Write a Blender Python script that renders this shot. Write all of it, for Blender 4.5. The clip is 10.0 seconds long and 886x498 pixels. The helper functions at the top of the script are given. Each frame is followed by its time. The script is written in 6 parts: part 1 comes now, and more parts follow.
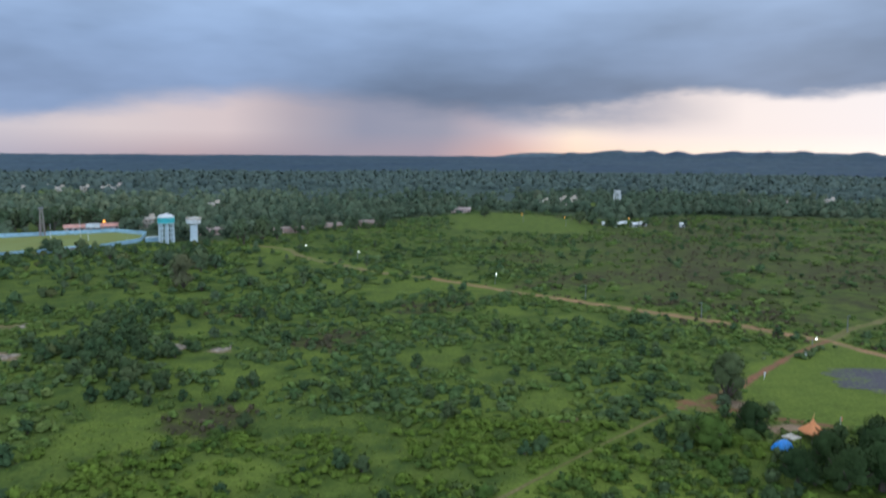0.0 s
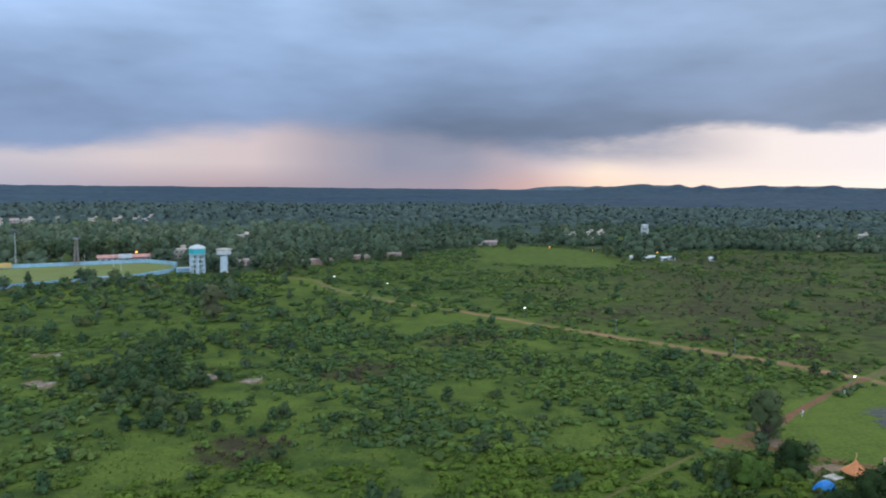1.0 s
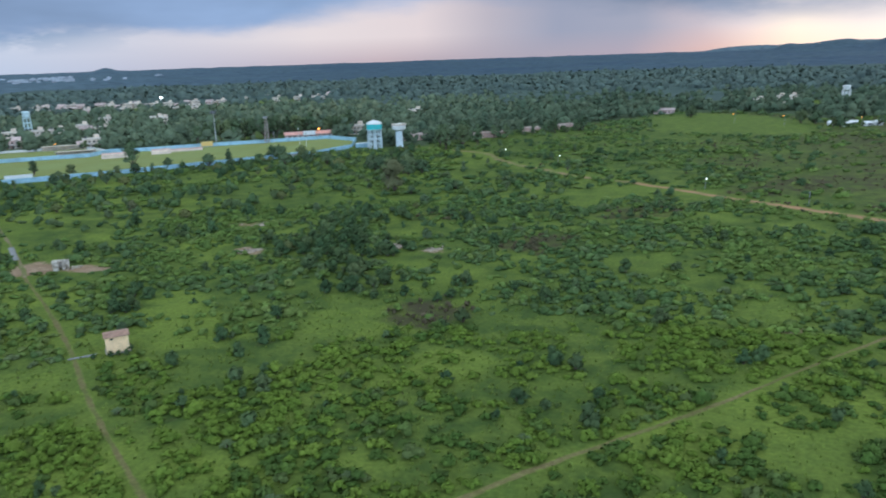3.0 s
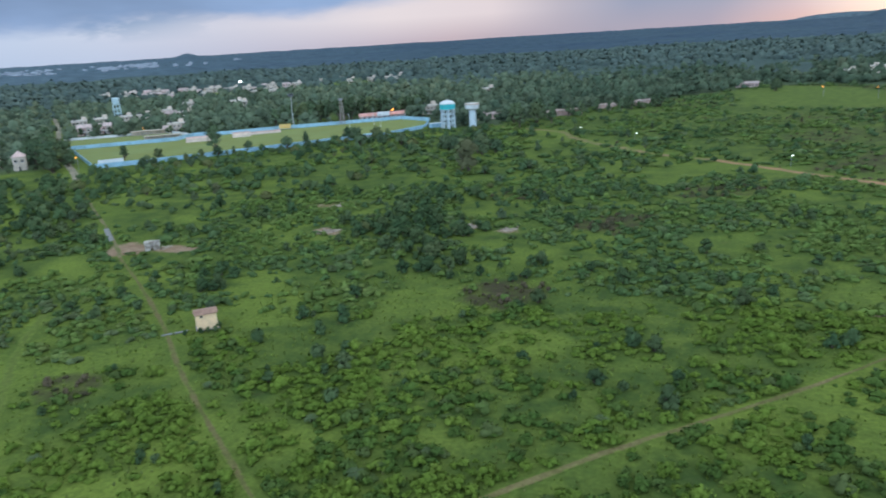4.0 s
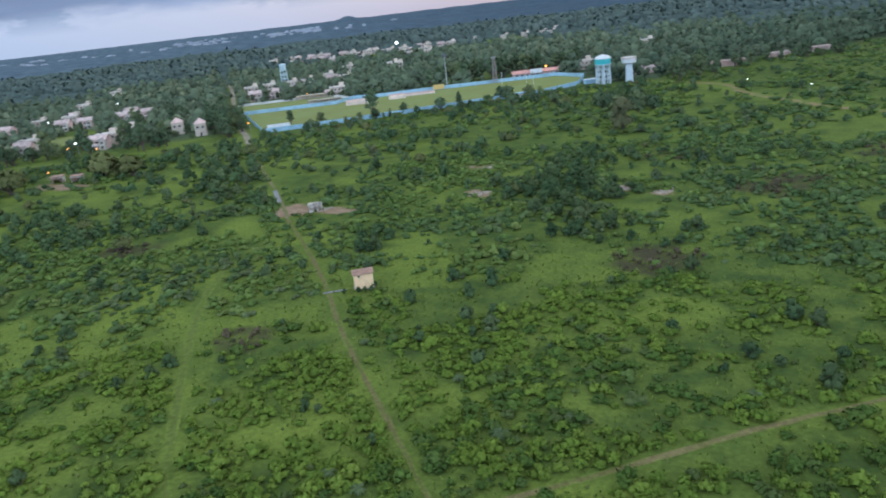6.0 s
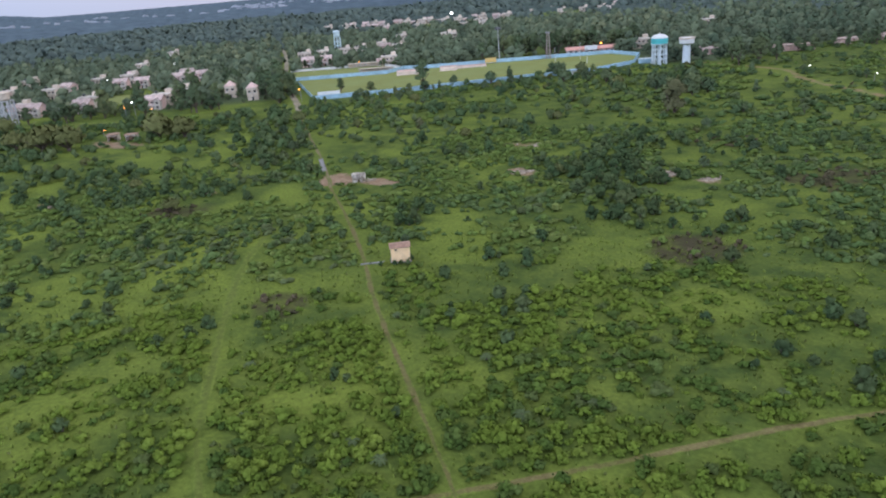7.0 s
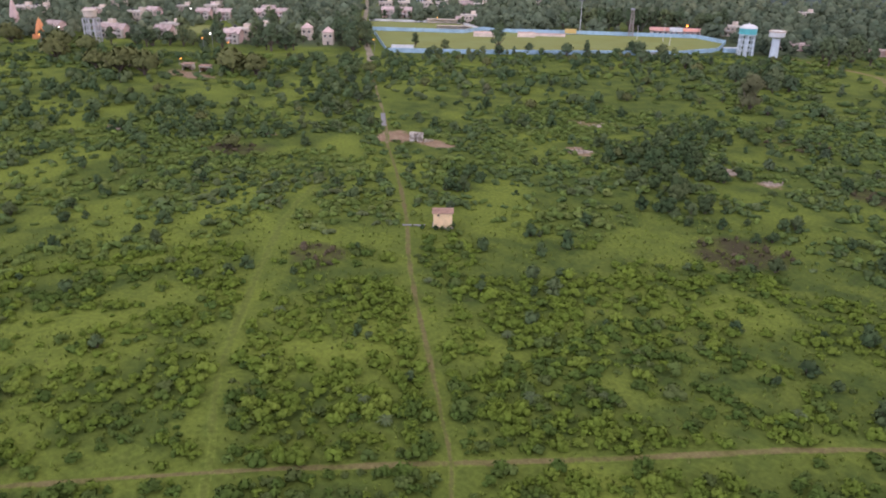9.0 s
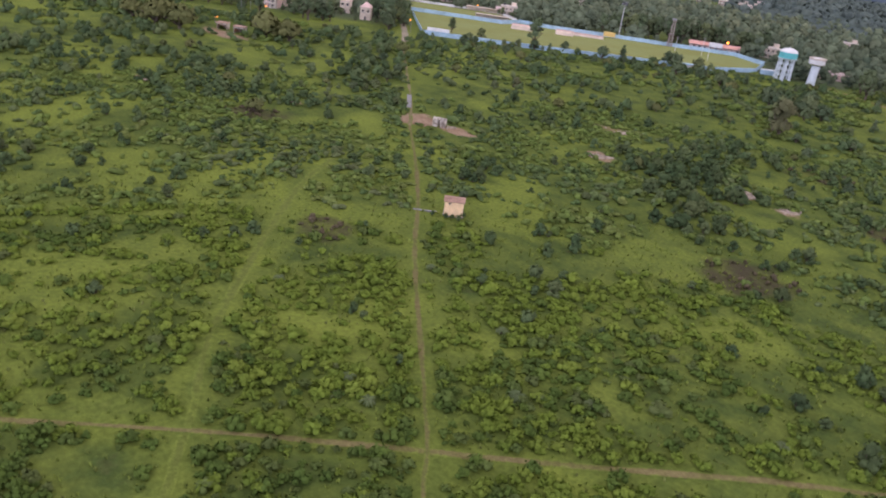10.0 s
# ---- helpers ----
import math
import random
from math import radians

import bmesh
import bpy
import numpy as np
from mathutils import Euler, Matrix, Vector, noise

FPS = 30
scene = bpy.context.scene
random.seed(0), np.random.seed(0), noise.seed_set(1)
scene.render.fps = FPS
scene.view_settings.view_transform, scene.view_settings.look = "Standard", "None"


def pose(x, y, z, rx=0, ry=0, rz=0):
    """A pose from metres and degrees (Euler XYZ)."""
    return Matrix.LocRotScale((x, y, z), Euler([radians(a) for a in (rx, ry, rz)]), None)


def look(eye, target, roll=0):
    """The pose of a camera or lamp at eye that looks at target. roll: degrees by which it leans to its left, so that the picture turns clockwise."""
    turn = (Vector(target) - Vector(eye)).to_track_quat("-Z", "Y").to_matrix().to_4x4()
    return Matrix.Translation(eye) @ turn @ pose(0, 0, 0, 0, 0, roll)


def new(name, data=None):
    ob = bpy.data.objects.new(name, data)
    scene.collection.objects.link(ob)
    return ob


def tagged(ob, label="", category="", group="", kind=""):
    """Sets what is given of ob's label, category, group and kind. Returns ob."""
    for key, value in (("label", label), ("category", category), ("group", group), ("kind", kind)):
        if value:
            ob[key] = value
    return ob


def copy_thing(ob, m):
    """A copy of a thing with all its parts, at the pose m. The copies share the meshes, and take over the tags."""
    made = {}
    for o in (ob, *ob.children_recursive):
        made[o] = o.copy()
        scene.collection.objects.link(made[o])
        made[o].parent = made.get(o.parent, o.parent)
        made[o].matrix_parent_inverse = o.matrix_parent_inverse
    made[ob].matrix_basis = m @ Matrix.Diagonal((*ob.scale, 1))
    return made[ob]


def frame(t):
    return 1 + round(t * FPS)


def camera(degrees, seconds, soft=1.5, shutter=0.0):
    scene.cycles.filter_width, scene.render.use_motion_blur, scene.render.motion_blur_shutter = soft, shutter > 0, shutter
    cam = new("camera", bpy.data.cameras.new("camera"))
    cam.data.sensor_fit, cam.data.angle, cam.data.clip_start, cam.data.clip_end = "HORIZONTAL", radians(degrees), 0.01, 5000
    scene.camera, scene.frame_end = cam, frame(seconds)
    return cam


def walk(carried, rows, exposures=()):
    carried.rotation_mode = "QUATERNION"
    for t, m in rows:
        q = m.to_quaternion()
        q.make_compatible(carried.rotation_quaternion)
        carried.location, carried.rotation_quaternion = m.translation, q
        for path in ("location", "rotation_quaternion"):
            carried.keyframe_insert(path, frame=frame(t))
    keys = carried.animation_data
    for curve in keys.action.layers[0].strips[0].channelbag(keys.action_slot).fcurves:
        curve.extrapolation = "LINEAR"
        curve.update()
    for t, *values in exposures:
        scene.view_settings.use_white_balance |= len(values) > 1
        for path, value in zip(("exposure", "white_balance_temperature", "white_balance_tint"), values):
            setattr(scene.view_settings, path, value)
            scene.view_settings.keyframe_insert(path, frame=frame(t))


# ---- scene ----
cam = camera(61.7, 10.0, soft=1.9, shutter=0.5)
PATH = [
    (0, (0.623, -0.429, 55.078), (0.592, 1.554, 54.823), 0.4),
    (0.5, (-0.304, -0.661, 55.235), (-0.338, 1.334, 55.098), 1.0),
    (1, (-1.204, -0.996, 55.081), (-1.302, 0.995, 54.913), 0.6),
    (1.5, (-1.693, -1.716, 54.868), (-1.877, 0.261, 54.635), 0.4),
    (2, (-2.489, -2.314, 55.115), (-2.782, -0.372, 54.735), -0.0),
    (2.5, (-3.061, -2.647, 55.136), (-3.483, -0.745, 54.683), -1.0),
    (2.7, (-3.242, -2.826, 55.184), (-3.713, -0.941, 54.709), -1.4),
    (3.8, (-3.891, -4.139, 55.857), (-4.562, -2.333, 55.319), -3.1),
    (4, (-3.911, -4.307, 55.973), (-4.625, -2.52, 55.427), -3.5),
    (4.5, (-3.883, -4.697, 56.327), (-4.703, -2.963, 55.761), -4.4),
    (5, (-3.611, -5.307, 57.112), (-4.508, -3.625, 56.507), -5.1),
    (5.5, (-3.06, -5.194, 57.517), (-4.058, -3.575, 56.897), -6.4),
    (5.7, (-2.78, -5.099, 57.649), (-3.809, -3.5, 57.03), -6.7),
    (6.8, (-0.917, -4.396, 58.693), (-2.075, -2.905, 58.033), -5.4),
    (7, (-0.566, -4.282, 58.938), (-1.729, -2.804, 58.258), -4.9),
    (7.5, (0.238, -3.972, 59.528), (-0.945, -2.529, 58.808), -3.8),
    (8, (0.89, -3.318, 59.838), (-0.348, -1.925, 59.112), -4.5),
    (8.5, (1.583, -2.6, 60.168), (0.327, -1.238, 59.416), -2.7),
    (9, (2.296, -2.156, 60.661), (1.039, -0.805, 59.889), 1.0),
    (9.5, (2.801, -1.565, 60.736), (1.535, -0.238, 59.939), 3.5),
    (10, (3.119, -0.855, 60.86), (1.848, 0.462, 60.054), 7.5),
]
walk(cam, [(t, look(eye, target, roll)) for t, eye, target, roll in PATH],
     [(0.0, -0.08, 5850, 2), (0.5, -0.14, 5850, 2), (1.0, -0.1, 5830, 2), (2.5, 0.14, 5700, -2), (5.5, 0.15, 5650, 1), (7.0, 0.22, 6250, 14), (8.0, 0.27, 6650, 22), (10.0, 0.28, 6950, 31)])


# ---- world, sun ----
def lin(r, g, b):
    """Linear colour from 0..255 display values."""
    return tuple(((c / 255 + 0.055) / 1.055) ** 2.4 if c > 10 else c / 255 / 12.92 for c in (r, g, b)) + (1.0,)


SUN_AZ, SUN_EL = radians(24), radians(14)


class Nodes:
    """A short way to write node trees."""

    def __init__(self, tree):
        self.t = tree
        tree.nodes.clear()

    def add(self, kind, inputs=None, **props):
        n = self.t.nodes.new(kind)
        for k, v in props.items():
            setattr(n, k, v)
        for k, v in (inputs or {}).items():
            self.put(n.inputs[k], v)
        return n

    def put(self, socket, v):
        if isinstance(v, bpy.types.NodeSocket):
            self.t.links.new(v, socket)
        else:
            socket.default_value = v

    def math(self, op, a, b=0.0, c=0.0, clamp=False):
        n = self.add("ShaderNodeMath", {0: a, 1: b, 2: c}, operation=op, use_clamp=clamp)
        return n.outputs[0]

    def mix(self, f, a, b, blend="MIX"):
        n = self.add("ShaderNodeMix", data_type="RGBA", blend_type=blend)
        self.put(n.inputs[0], f), self.put(n.inputs[6], a), self.put(n.inputs[7], b)
        return n.outputs[2]

    def ramp(self, f, stops, mode="LINEAR"):
        n = self.add("ShaderNodeValToRGB", {0: f})
        r = n.color_ramp
        r.interpolation = mode
        while len(r.elements) < len(stops):
            r.elements.new(0.5)
        for e, (p, c) in zip(r.elements, stops):
            e.position, e.color = p, (c if not isinstance(c, (int, float)) else (c, c, c, 1))
        return n.outputs[0]

    def noise(self, vec, scale, detail=3.0, rough=0.55, out=0):
        n = self.add("ShaderNodeTexNoise", {"Vector": vec, "Scale": scale, "Detail": detail, "Roughness": rough})
        return n.outputs[out]

    def span(self, v, a, b, c=0.0, d=1.0, kind="LINEAR"):
        n = self.add("ShaderNodeMapRange", {0: v, 1: a, 2: b, 3: c, 4: d}, interpolation_type=kind)
        return n.outputs[0]


world = bpy.data.worlds.new("dusk_sky")
scene.world = world
world.use_nodes = True
w = Nodes(world.node_tree)
way = w.add("ShaderNodeTexCoord").outputs["Generated"]
xyz = w.add("ShaderNodeSeparateXYZ", {0: way})
azim = w.math("MULTIPLY", w.math("ARCTAN2", xyz.outputs[0], xyz.outputs[1]), 57.29578)
elev = w.math("MULTIPLY", w.math("ARCSINE", xyz.outputs[2]), 57.29578)
azn = w.span(azim, -80, 60)


def at_az(a):
    return (a + 80) / 140


# Lower edge of the storm cloud, in degrees over the horizon / 10, by bearing
edge = w.ramp(azn, [(at_az(a), e / 10) for a, e in (
    (-75, 1.4), (-50, 2.1), (-31, 2.4), (-26, 2.9), (-21, 3.9), (-15, 4.5), (-11, 4.2), (-6, 3.4), (-1, 2.8),
    (3, 2.4), (6, 2.6), (9, 3.3), (13, 4.0), (17.6, 4.4), (23, 4.2), (31, 4.5), (55, 4.8))])
# Light under the cloud, by bearing
glow = w.ramp(azn, [(at_az(a), lin(*c)) for a, c in (
    (-75, (168, 180, 204)), (-50, (186, 185, 198)), (-34, (200, 186, 190)), (-25, (216, 194, 190)), (-17, (212, 188, 185)),
    (-12, (176, 160, 166)), (-7, (146, 142, 158)), (-1, (152, 146, 160)), (3, (190, 168, 172)), (6, (226, 198, 192)), (9, (255, 224, 202)),
    (13, (240, 214, 204)), (20, (242, 220, 212)), (31, (244, 226, 222)), (55, (240, 226, 226)))])
stretch = w.add("ShaderNodeMapping", {0: way, 3: (1.0, 1.0, 3.4)}).outputs[0]
big = w.noise(stretch, 2.6, 5.0, 0.55)
fine = w.noise(stretch, 11.0, 4.0, 0.6)
wisp = w.math("ADD", w.math("MULTIPLY", w.math("SUBTRACT", big, 0.5), 2.6), w.math("MULTIPLY", w.math("SUBTRACT", fine, 0.5), 1.3))
above = w.math("ADD", w.math("SUBTRACT", elev, w.math("MULTIPLY", edge, 10.0)), wisp)
under = w.span(w.math("MULTIPLY", above, w.math("MULTIPLY", w.span(azim, 5, 12, 1.0, 2.4), w.span(azim, -24, -34, 1.0, 1.8))), -0.9, 1.3, kind="SMOOTHSTEP")
cloud = w.ramp(w.span(elev, 0, 40), [(0.03, lin(120, 130, 156)), (0.12, lin(124, 136, 164)), (0.2, lin(144, 159, 190)),
                                     (0.32, lin(162, 178, 208)), (0.6, lin(182, 192, 212)), (1.0, lin(208, 216, 230))])
shade = w.span(w.noise(stretch, 2.6, 4.5, 0.52), 0.3, 0.7, 0.70, 1.30)
side = w.ramp(azn, [(at_az(a), v / 2) for a, v in ((-75, 1.3), (-32, 1.4), (-14, 1.2), (-2, 1.04), (8, 1.04), (20, 1.04), (32, 1.08))])
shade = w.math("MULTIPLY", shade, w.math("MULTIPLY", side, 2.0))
cloud = w.mix(1.0, cloud, w.add("ShaderNodeCombineColor", {0: shade, 1: shade, 2: shade}).outputs[0], "MULTIPLY")
low = w.span(elev, 0.0, 1.6)
rim = w.ramp(azn, [(at_az(a), lin(*c)) for a, c in ((-75, (160, 176, 200)), (-45, (182, 180, 194)), (-20, (186, 160, 162)), (-9, (160, 146, 156)), (-2, (164, 146, 156)), (4, (210, 168, 160)),
                                                   (9, (252, 212, 186)), (16, (255, 226, 204)), (31, (255, 240, 228)), (55, (230, 214, 206)))])
glow = w.mix(low, rim, glow)
glow = w.mix(1.0, glow, (1.16, 1.16, 1.18, 1), "MULTIPLY")
sky = w.add("ShaderNodeTexSky", sky_type="NISHITA", sun_disc=False, sun_elevation=SUN_EL, sun_rotation=SUN_AZ)
clear = w.mix(1.0, sky.outputs[0], (0.0015, 0.0015, 0.0015, 1), "MULTIPLY")
# The open sky opposite the storm is lighter
away = w.add("ShaderNodeVectorMath", {0: way, 1: (0.5, -0.866, 0.0)}, operation="DOT_PRODUCT").outputs["Value"]
open_sky = w.math("ADD", 1.0, w.math("MULTIPLY", w.span(away, -0.25, 0.75, 0.0, 1.0, "SMOOTHSTEP"), w.span(elev, 8, 45, 2.9, 0.1)))
cloud = w.mix(1.0, cloud, w.add("ShaderNodeCombineColor", {0: open_sky, 1: open_sky, 2: open_sky}).outputs[0], "MULTIPLY")
curl = w.math("MULTIPLY", w.span(w.noise(stretch, 9.0, 4.0, 0.6), 0.47, 0.58, kind="SMOOTHSTEP"), w.math("MULTIPLY", w.span(azim, -35, -43), w.math("MULTIPLY", w.span(elev, 0.9, 2.2), w.span(elev, 7, 5))))
glow = w.mix(w.math("MULTIPLY", curl, 0.75), glow, lin(134, 150, 178))
veil = w.math("MULTIPLY", w.span(elev, 1.0, 2.8, kind="SMOOTHSTEP"), w.math("MULTIPLY", w.span(azim, 1, 5), w.span(azim, 21, 13)))
glow = w.mix(w.math("MULTIPLY", veil, w.span(fine, 0.35, 0.6, 0.7, 0.95)), glow, lin(176, 170, 184))
seen = w.mix(1.0, w.mix(under, glow, cloud), clear, "ADD")
back = w.add("ShaderNodeBackground", {0: seen, 1: 1.0})
w.t.links.new(back.outputs[0], w.add("ShaderNodeOutputWorld").inputs[0])

lamp = bpy.data.lights.new("sun", "SUN")
lamp.energy, lamp.angle, lamp.color = 0.5, radians(30), (1.0, 0.88, 0.8)
sun = new("sun", lamp)
sun.matrix_world = look((300 * math.sin(SUN_AZ), 300 * math.cos(SUN_AZ), 300 * math.tan(SUN_EL)), (0, 0, 0))


# ---- materials ----
def material(name, colour, rough=0.8, metal=0.0, vary=0.25, scale=1.5, fine_scale=14.0, bump=0.0, second=None, random_tint=0.0, spec=0.3):
    """Plain surface with large and small variation; second: the colour of stains."""
    m = bpy.data.materials.new(name)
    m.use_nodes = True
    k = Nodes(m.node_tree)
    pos = k.add("ShaderNodeTexCoord").outputs["Object"]
    a, b = k.noise(pos, scale, 4.0), k.noise(pos, fine_scale, 3.0)
    f = k.span(a, 0.35, 0.7, kind="SMOOTHSTEP")
    dark = tuple(c * (1 - vary) for c in colour[:3]) + (1,)
    col = k.mix(f, colour[:3] + (1,) if len(colour) > 3 else (*colour, 1), (*second[:3], 1) if second else dark)
    g = k.span(b, 0.3, 0.7, 1 - vary * 0.6, 1 + vary * 0.6)
    col = k.mix(1.0, col, k.add("ShaderNodeCombineColor", {0: g, 1: g, 2: g}).outputs[0], "MULTIPLY")
    if random_tint:
        r = k.span(k.add("ShaderNodeObjectInfo").outputs["Random"], 0, 1, 1 - random_tint, 1 + random_tint)
        col = k.mix(1.0, col, k.add("ShaderNodeCombineColor", {0: r, 1: r, 2: r}).outputs[0], "MULTIPLY")
    p = k.add("ShaderNodeBsdfPrincipled", {"Base Color": col, "Roughness": rough, "Metallic": metal, "Specular IOR Level": spec})
    if bump:
        k.put(p.inputs["Normal"], k.add("ShaderNodeBump", {"Strength": bump, "Height": b}).outputs[0])
    k.t.links.new(p.outputs[0], k.add("ShaderNodeOutputMaterial").inputs[0])
    return m


def foliage(name, a, b, c, island=0.2, patch=0.12, through_leaf=0.05, plant=0.2):
    """Leaves: two greens that differ from plant to plant, a third in places, each spray a little lighter or darker."""
    m = bpy.data.materials.new(name)
    m.use_nodes = True
    k = Nodes(m.node_tree)
    geo = k.add("ShaderNodeNewGeometry")
    pos = geo.outputs["Position"]
    one = k.math("FRACT", k.math("ADD", k.add("ShaderNodeAttribute", attribute_name="plant").outputs["Fac"], k.add("ShaderNodeObjectInfo").outputs["Random"]))
    f = k.math("ADD", k.math("MULTIPLY", one, 0.7), k.span(k.noise(pos, patch, 2.0), 0.36, 0.64, -0.1, 0.4), clamp=True)
    col = k.mix(f, (*a, 1), (*b, 1))
    two = k.math("FRACT", k.math("MULTIPLY", one, 7.31))
    col = k.mix(k.math("MULTIPLY", k.span(two, 0.45, 0.9), k.span(k.noise(pos, patch * 0.17, 3.0), 0.42, 0.62, 0.25, 1.0)), col, (*c, 1))
    g = k.math("MULTIPLY", k.span(geo.outputs["Random Per Island"], 0, 1, 1 - island, 1 + island), k.span(k.math("FRACT", k.math("MULTIPLY", one, 23.7)), 0, 1, 1 - plant, 1 + plant))
    col = k.mix(1.0, col, k.add("ShaderNodeCombineColor", {0: g, 1: g, 2: g}).outputs[0], "MULTIPLY")
    p = k.add("ShaderNodeBsdfPrincipled", {"Base Color": col, "Roughness": 0.75, "Specular IOR Level": 0.06})
    tr = k.add("ShaderNodeBsdfTranslucent", {"Color": col})
    mixed = k.add("ShaderNodeMixShader", {0: through_leaf, 1: p.outputs[0], 2: tr.outputs[0]})
    k.t.links.new(mixed.outputs[0], k.add("ShaderNodeOutputMaterial").inputs[0])
    return m


def glowing(name, colour, strength):
    m = bpy.data.materials.new(name)
    m.use_nodes = True
    k = Nodes(m.node_tree)
    e = k.add("ShaderNodeEmission", {"Color": (*colour, 1), "Strength": strength})
    k.t.links.new(e.outputs[0], k.add("ShaderNodeOutputMaterial").inputs[0])
    return m


def grass_colour(k, pos, lushness):
    """Grass of several greens with worn spots; also returns its three finer noises."""
    n1, n2, n3, n4 = k.noise(pos, 0.028, 4.0), k.noise(pos, 0.16, 5.0, 0.6), k.noise(pos, 1.1, 4.0, 0.65), k.noise(pos, 5.0, 2.0)
    col = k.mix(k.span(n1, 0.35, 0.65), (0.094, 0.128, 0.027, 1), (0.128, 0.162, 0.033, 1))
    col = k.mix(k.span(n2, 0.42, 0.62), col, (0.060, 0.092, 0.023, 1))
    col = k.mix(k.span(n2, 0.62, 0.74, 0.0, 0.55), col, (0.10, 0.095, 0.038, 1))
    lush = k.math("MULTIPLY", lushness, k.span(n3, 0.25, 0.6, 0.75, 1.0))
    return k.mix(lush, col, (0.182, 0.228, 0.039, 1)), n2, n3, n4


def ground_material():
    m = bpy.data.materials.new("grassland")
    m.use_nodes = True
    k = Nodes(m.node_tree)
    pos = k.add("ShaderNodeNewGeometry").outputs["Position"]
    att = k.add("ShaderNodeSeparateColor", {0: k.add("ShaderNodeAttribute", attribute_name="cover").outputs["Color"]})
    col, n2, n3, n4 = grass_colour(k, pos, att.outputs[1])
    dry = k.math("MULTIPLY", att.outputs[2], k.span(n2, 0.36, 0.6, 0.4, 1.0), clamp=True)
    col = k.mix(dry, col, (0.066, 0.054, 0.032, 1))
    bare = k.span(k.math("ADD", att.outputs[0], k.math("MULTIPLY", k.math("SUBTRACT", n3, 0.5), 0.9)), 0.35, 0.7)
    soil = k.mix(k.span(n2, 0.4, 0.6), (0.25, 0.165, 0.10, 1), (0.34, 0.24, 0.16, 1))
    col = k.mix(bare, col, soil)
    litter = k.add("ShaderNodeAttribute", attribute_name="cover").outputs["Alpha"]
    col = k.mix(litter, col, k.mix(k.span(n2, 0.4, 0.6), (0.070, 0.094, 0.052, 1), (0.100, 0.126, 0.066, 1)))
    g = k.math("MULTIPLY", k.span(n3, 0.3, 0.7, 0.74, 1.24), k.span(n4, 0.3, 0.7, 0.93, 1.07))
    col = k.mix(1.0, col, k.add("ShaderNodeCombineColor", {0: g, 1: g, 2: g}).outputs[0], "MULTIPLY")
    bump = k.add("ShaderNodeBump", {"Strength": 0.35, "Distance": 0.5, "Height": n3})
    p = k.add("ShaderNodeBsdfPrincipled", {"Base Color": col, "Roughness": 0.95, "Specular IOR Level": 0.05, "Normal": bump.outputs[0]})
    k.t.links.new(p.outputs[0], k.add("ShaderNodeOutputMaterial").inputs[0])
    return m


def earth_material(name, a, b, hold=0.0):
    """Trodden earth that breaks up into grass towards the edges of its strip."""
    m = bpy.data.materials.new(name)
    m.use_nodes = True
    k = Nodes(m.node_tree)
    pos = k.add("ShaderNodeNewGeometry").outputs["Position"]
    rim = k.add("ShaderNodeAttribute", attribute_name="rim").outputs["Fac"]
    grass, n2, n3, n4 = grass_colour(k, pos, 0.55)
    n1 = k.noise(pos, 0.12, 4.0)
    col = k.mix(k.span(n1, 0.38, 0.64), (*a, 1), (*b, 1))
    f = k.math("ADD", rim, k.math("ADD", k.math("MULTIPLY", k.math("SUBTRACT", n3, 0.5), 1.6), k.math("MULTIPLY", k.math("SUBTRACT", n1, 0.5), 1.1)))
    col = k.mix(k.span(f, 0.30 + hold, 0.80 + hold), col, grass)
    g = k.math("MULTIPLY", k.span(n3, 0.3, 0.7, 0.72, 1.25), k.span(n4, 0.3, 0.7, 0.85, 1.15))
    col = k.mix(1.0, col, k.add("ShaderNodeCombineColor", {0: g, 1: g, 2: g}).outputs[0], "MULTIPLY")
    p = k.add("ShaderNodeBsdfPrincipled", {"Base Color": col, "Roughness": 0.95, "Specular IOR Level": 0.1})
    k.t.links.new(p.outputs[0], k.add("ShaderNodeOutputMaterial").inputs[0])
    return m


def woods_material(name, a, b, far_haze, scale):
    """The roof of far woods, with distance haze painted in as a paler colour where it is thicker."""
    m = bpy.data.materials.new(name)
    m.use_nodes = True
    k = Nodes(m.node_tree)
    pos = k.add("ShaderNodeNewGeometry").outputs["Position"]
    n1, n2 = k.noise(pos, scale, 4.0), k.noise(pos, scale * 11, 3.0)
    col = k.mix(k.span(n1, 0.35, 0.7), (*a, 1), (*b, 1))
    level = k.add("ShaderNodeAttribute", attribute_name="far_haze").outputs["Fac"]
    col = k.mix(k.math("MULTIPLY", level, k.span(n2, 0.3, 0.65, 0.45, 1.0)), col, (*far_haze, 1))
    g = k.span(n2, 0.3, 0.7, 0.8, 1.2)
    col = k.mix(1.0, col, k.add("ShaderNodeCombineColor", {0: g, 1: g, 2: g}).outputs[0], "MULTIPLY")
    p = k.add("ShaderNodeBsdfPrincipled", {"Base Color": col, "Roughness": 0.95, "Specular IOR Level": 0.05})
    k.t.links.new(p.outputs[0], k.add("ShaderNodeOutputMaterial").inputs[0])
    return m


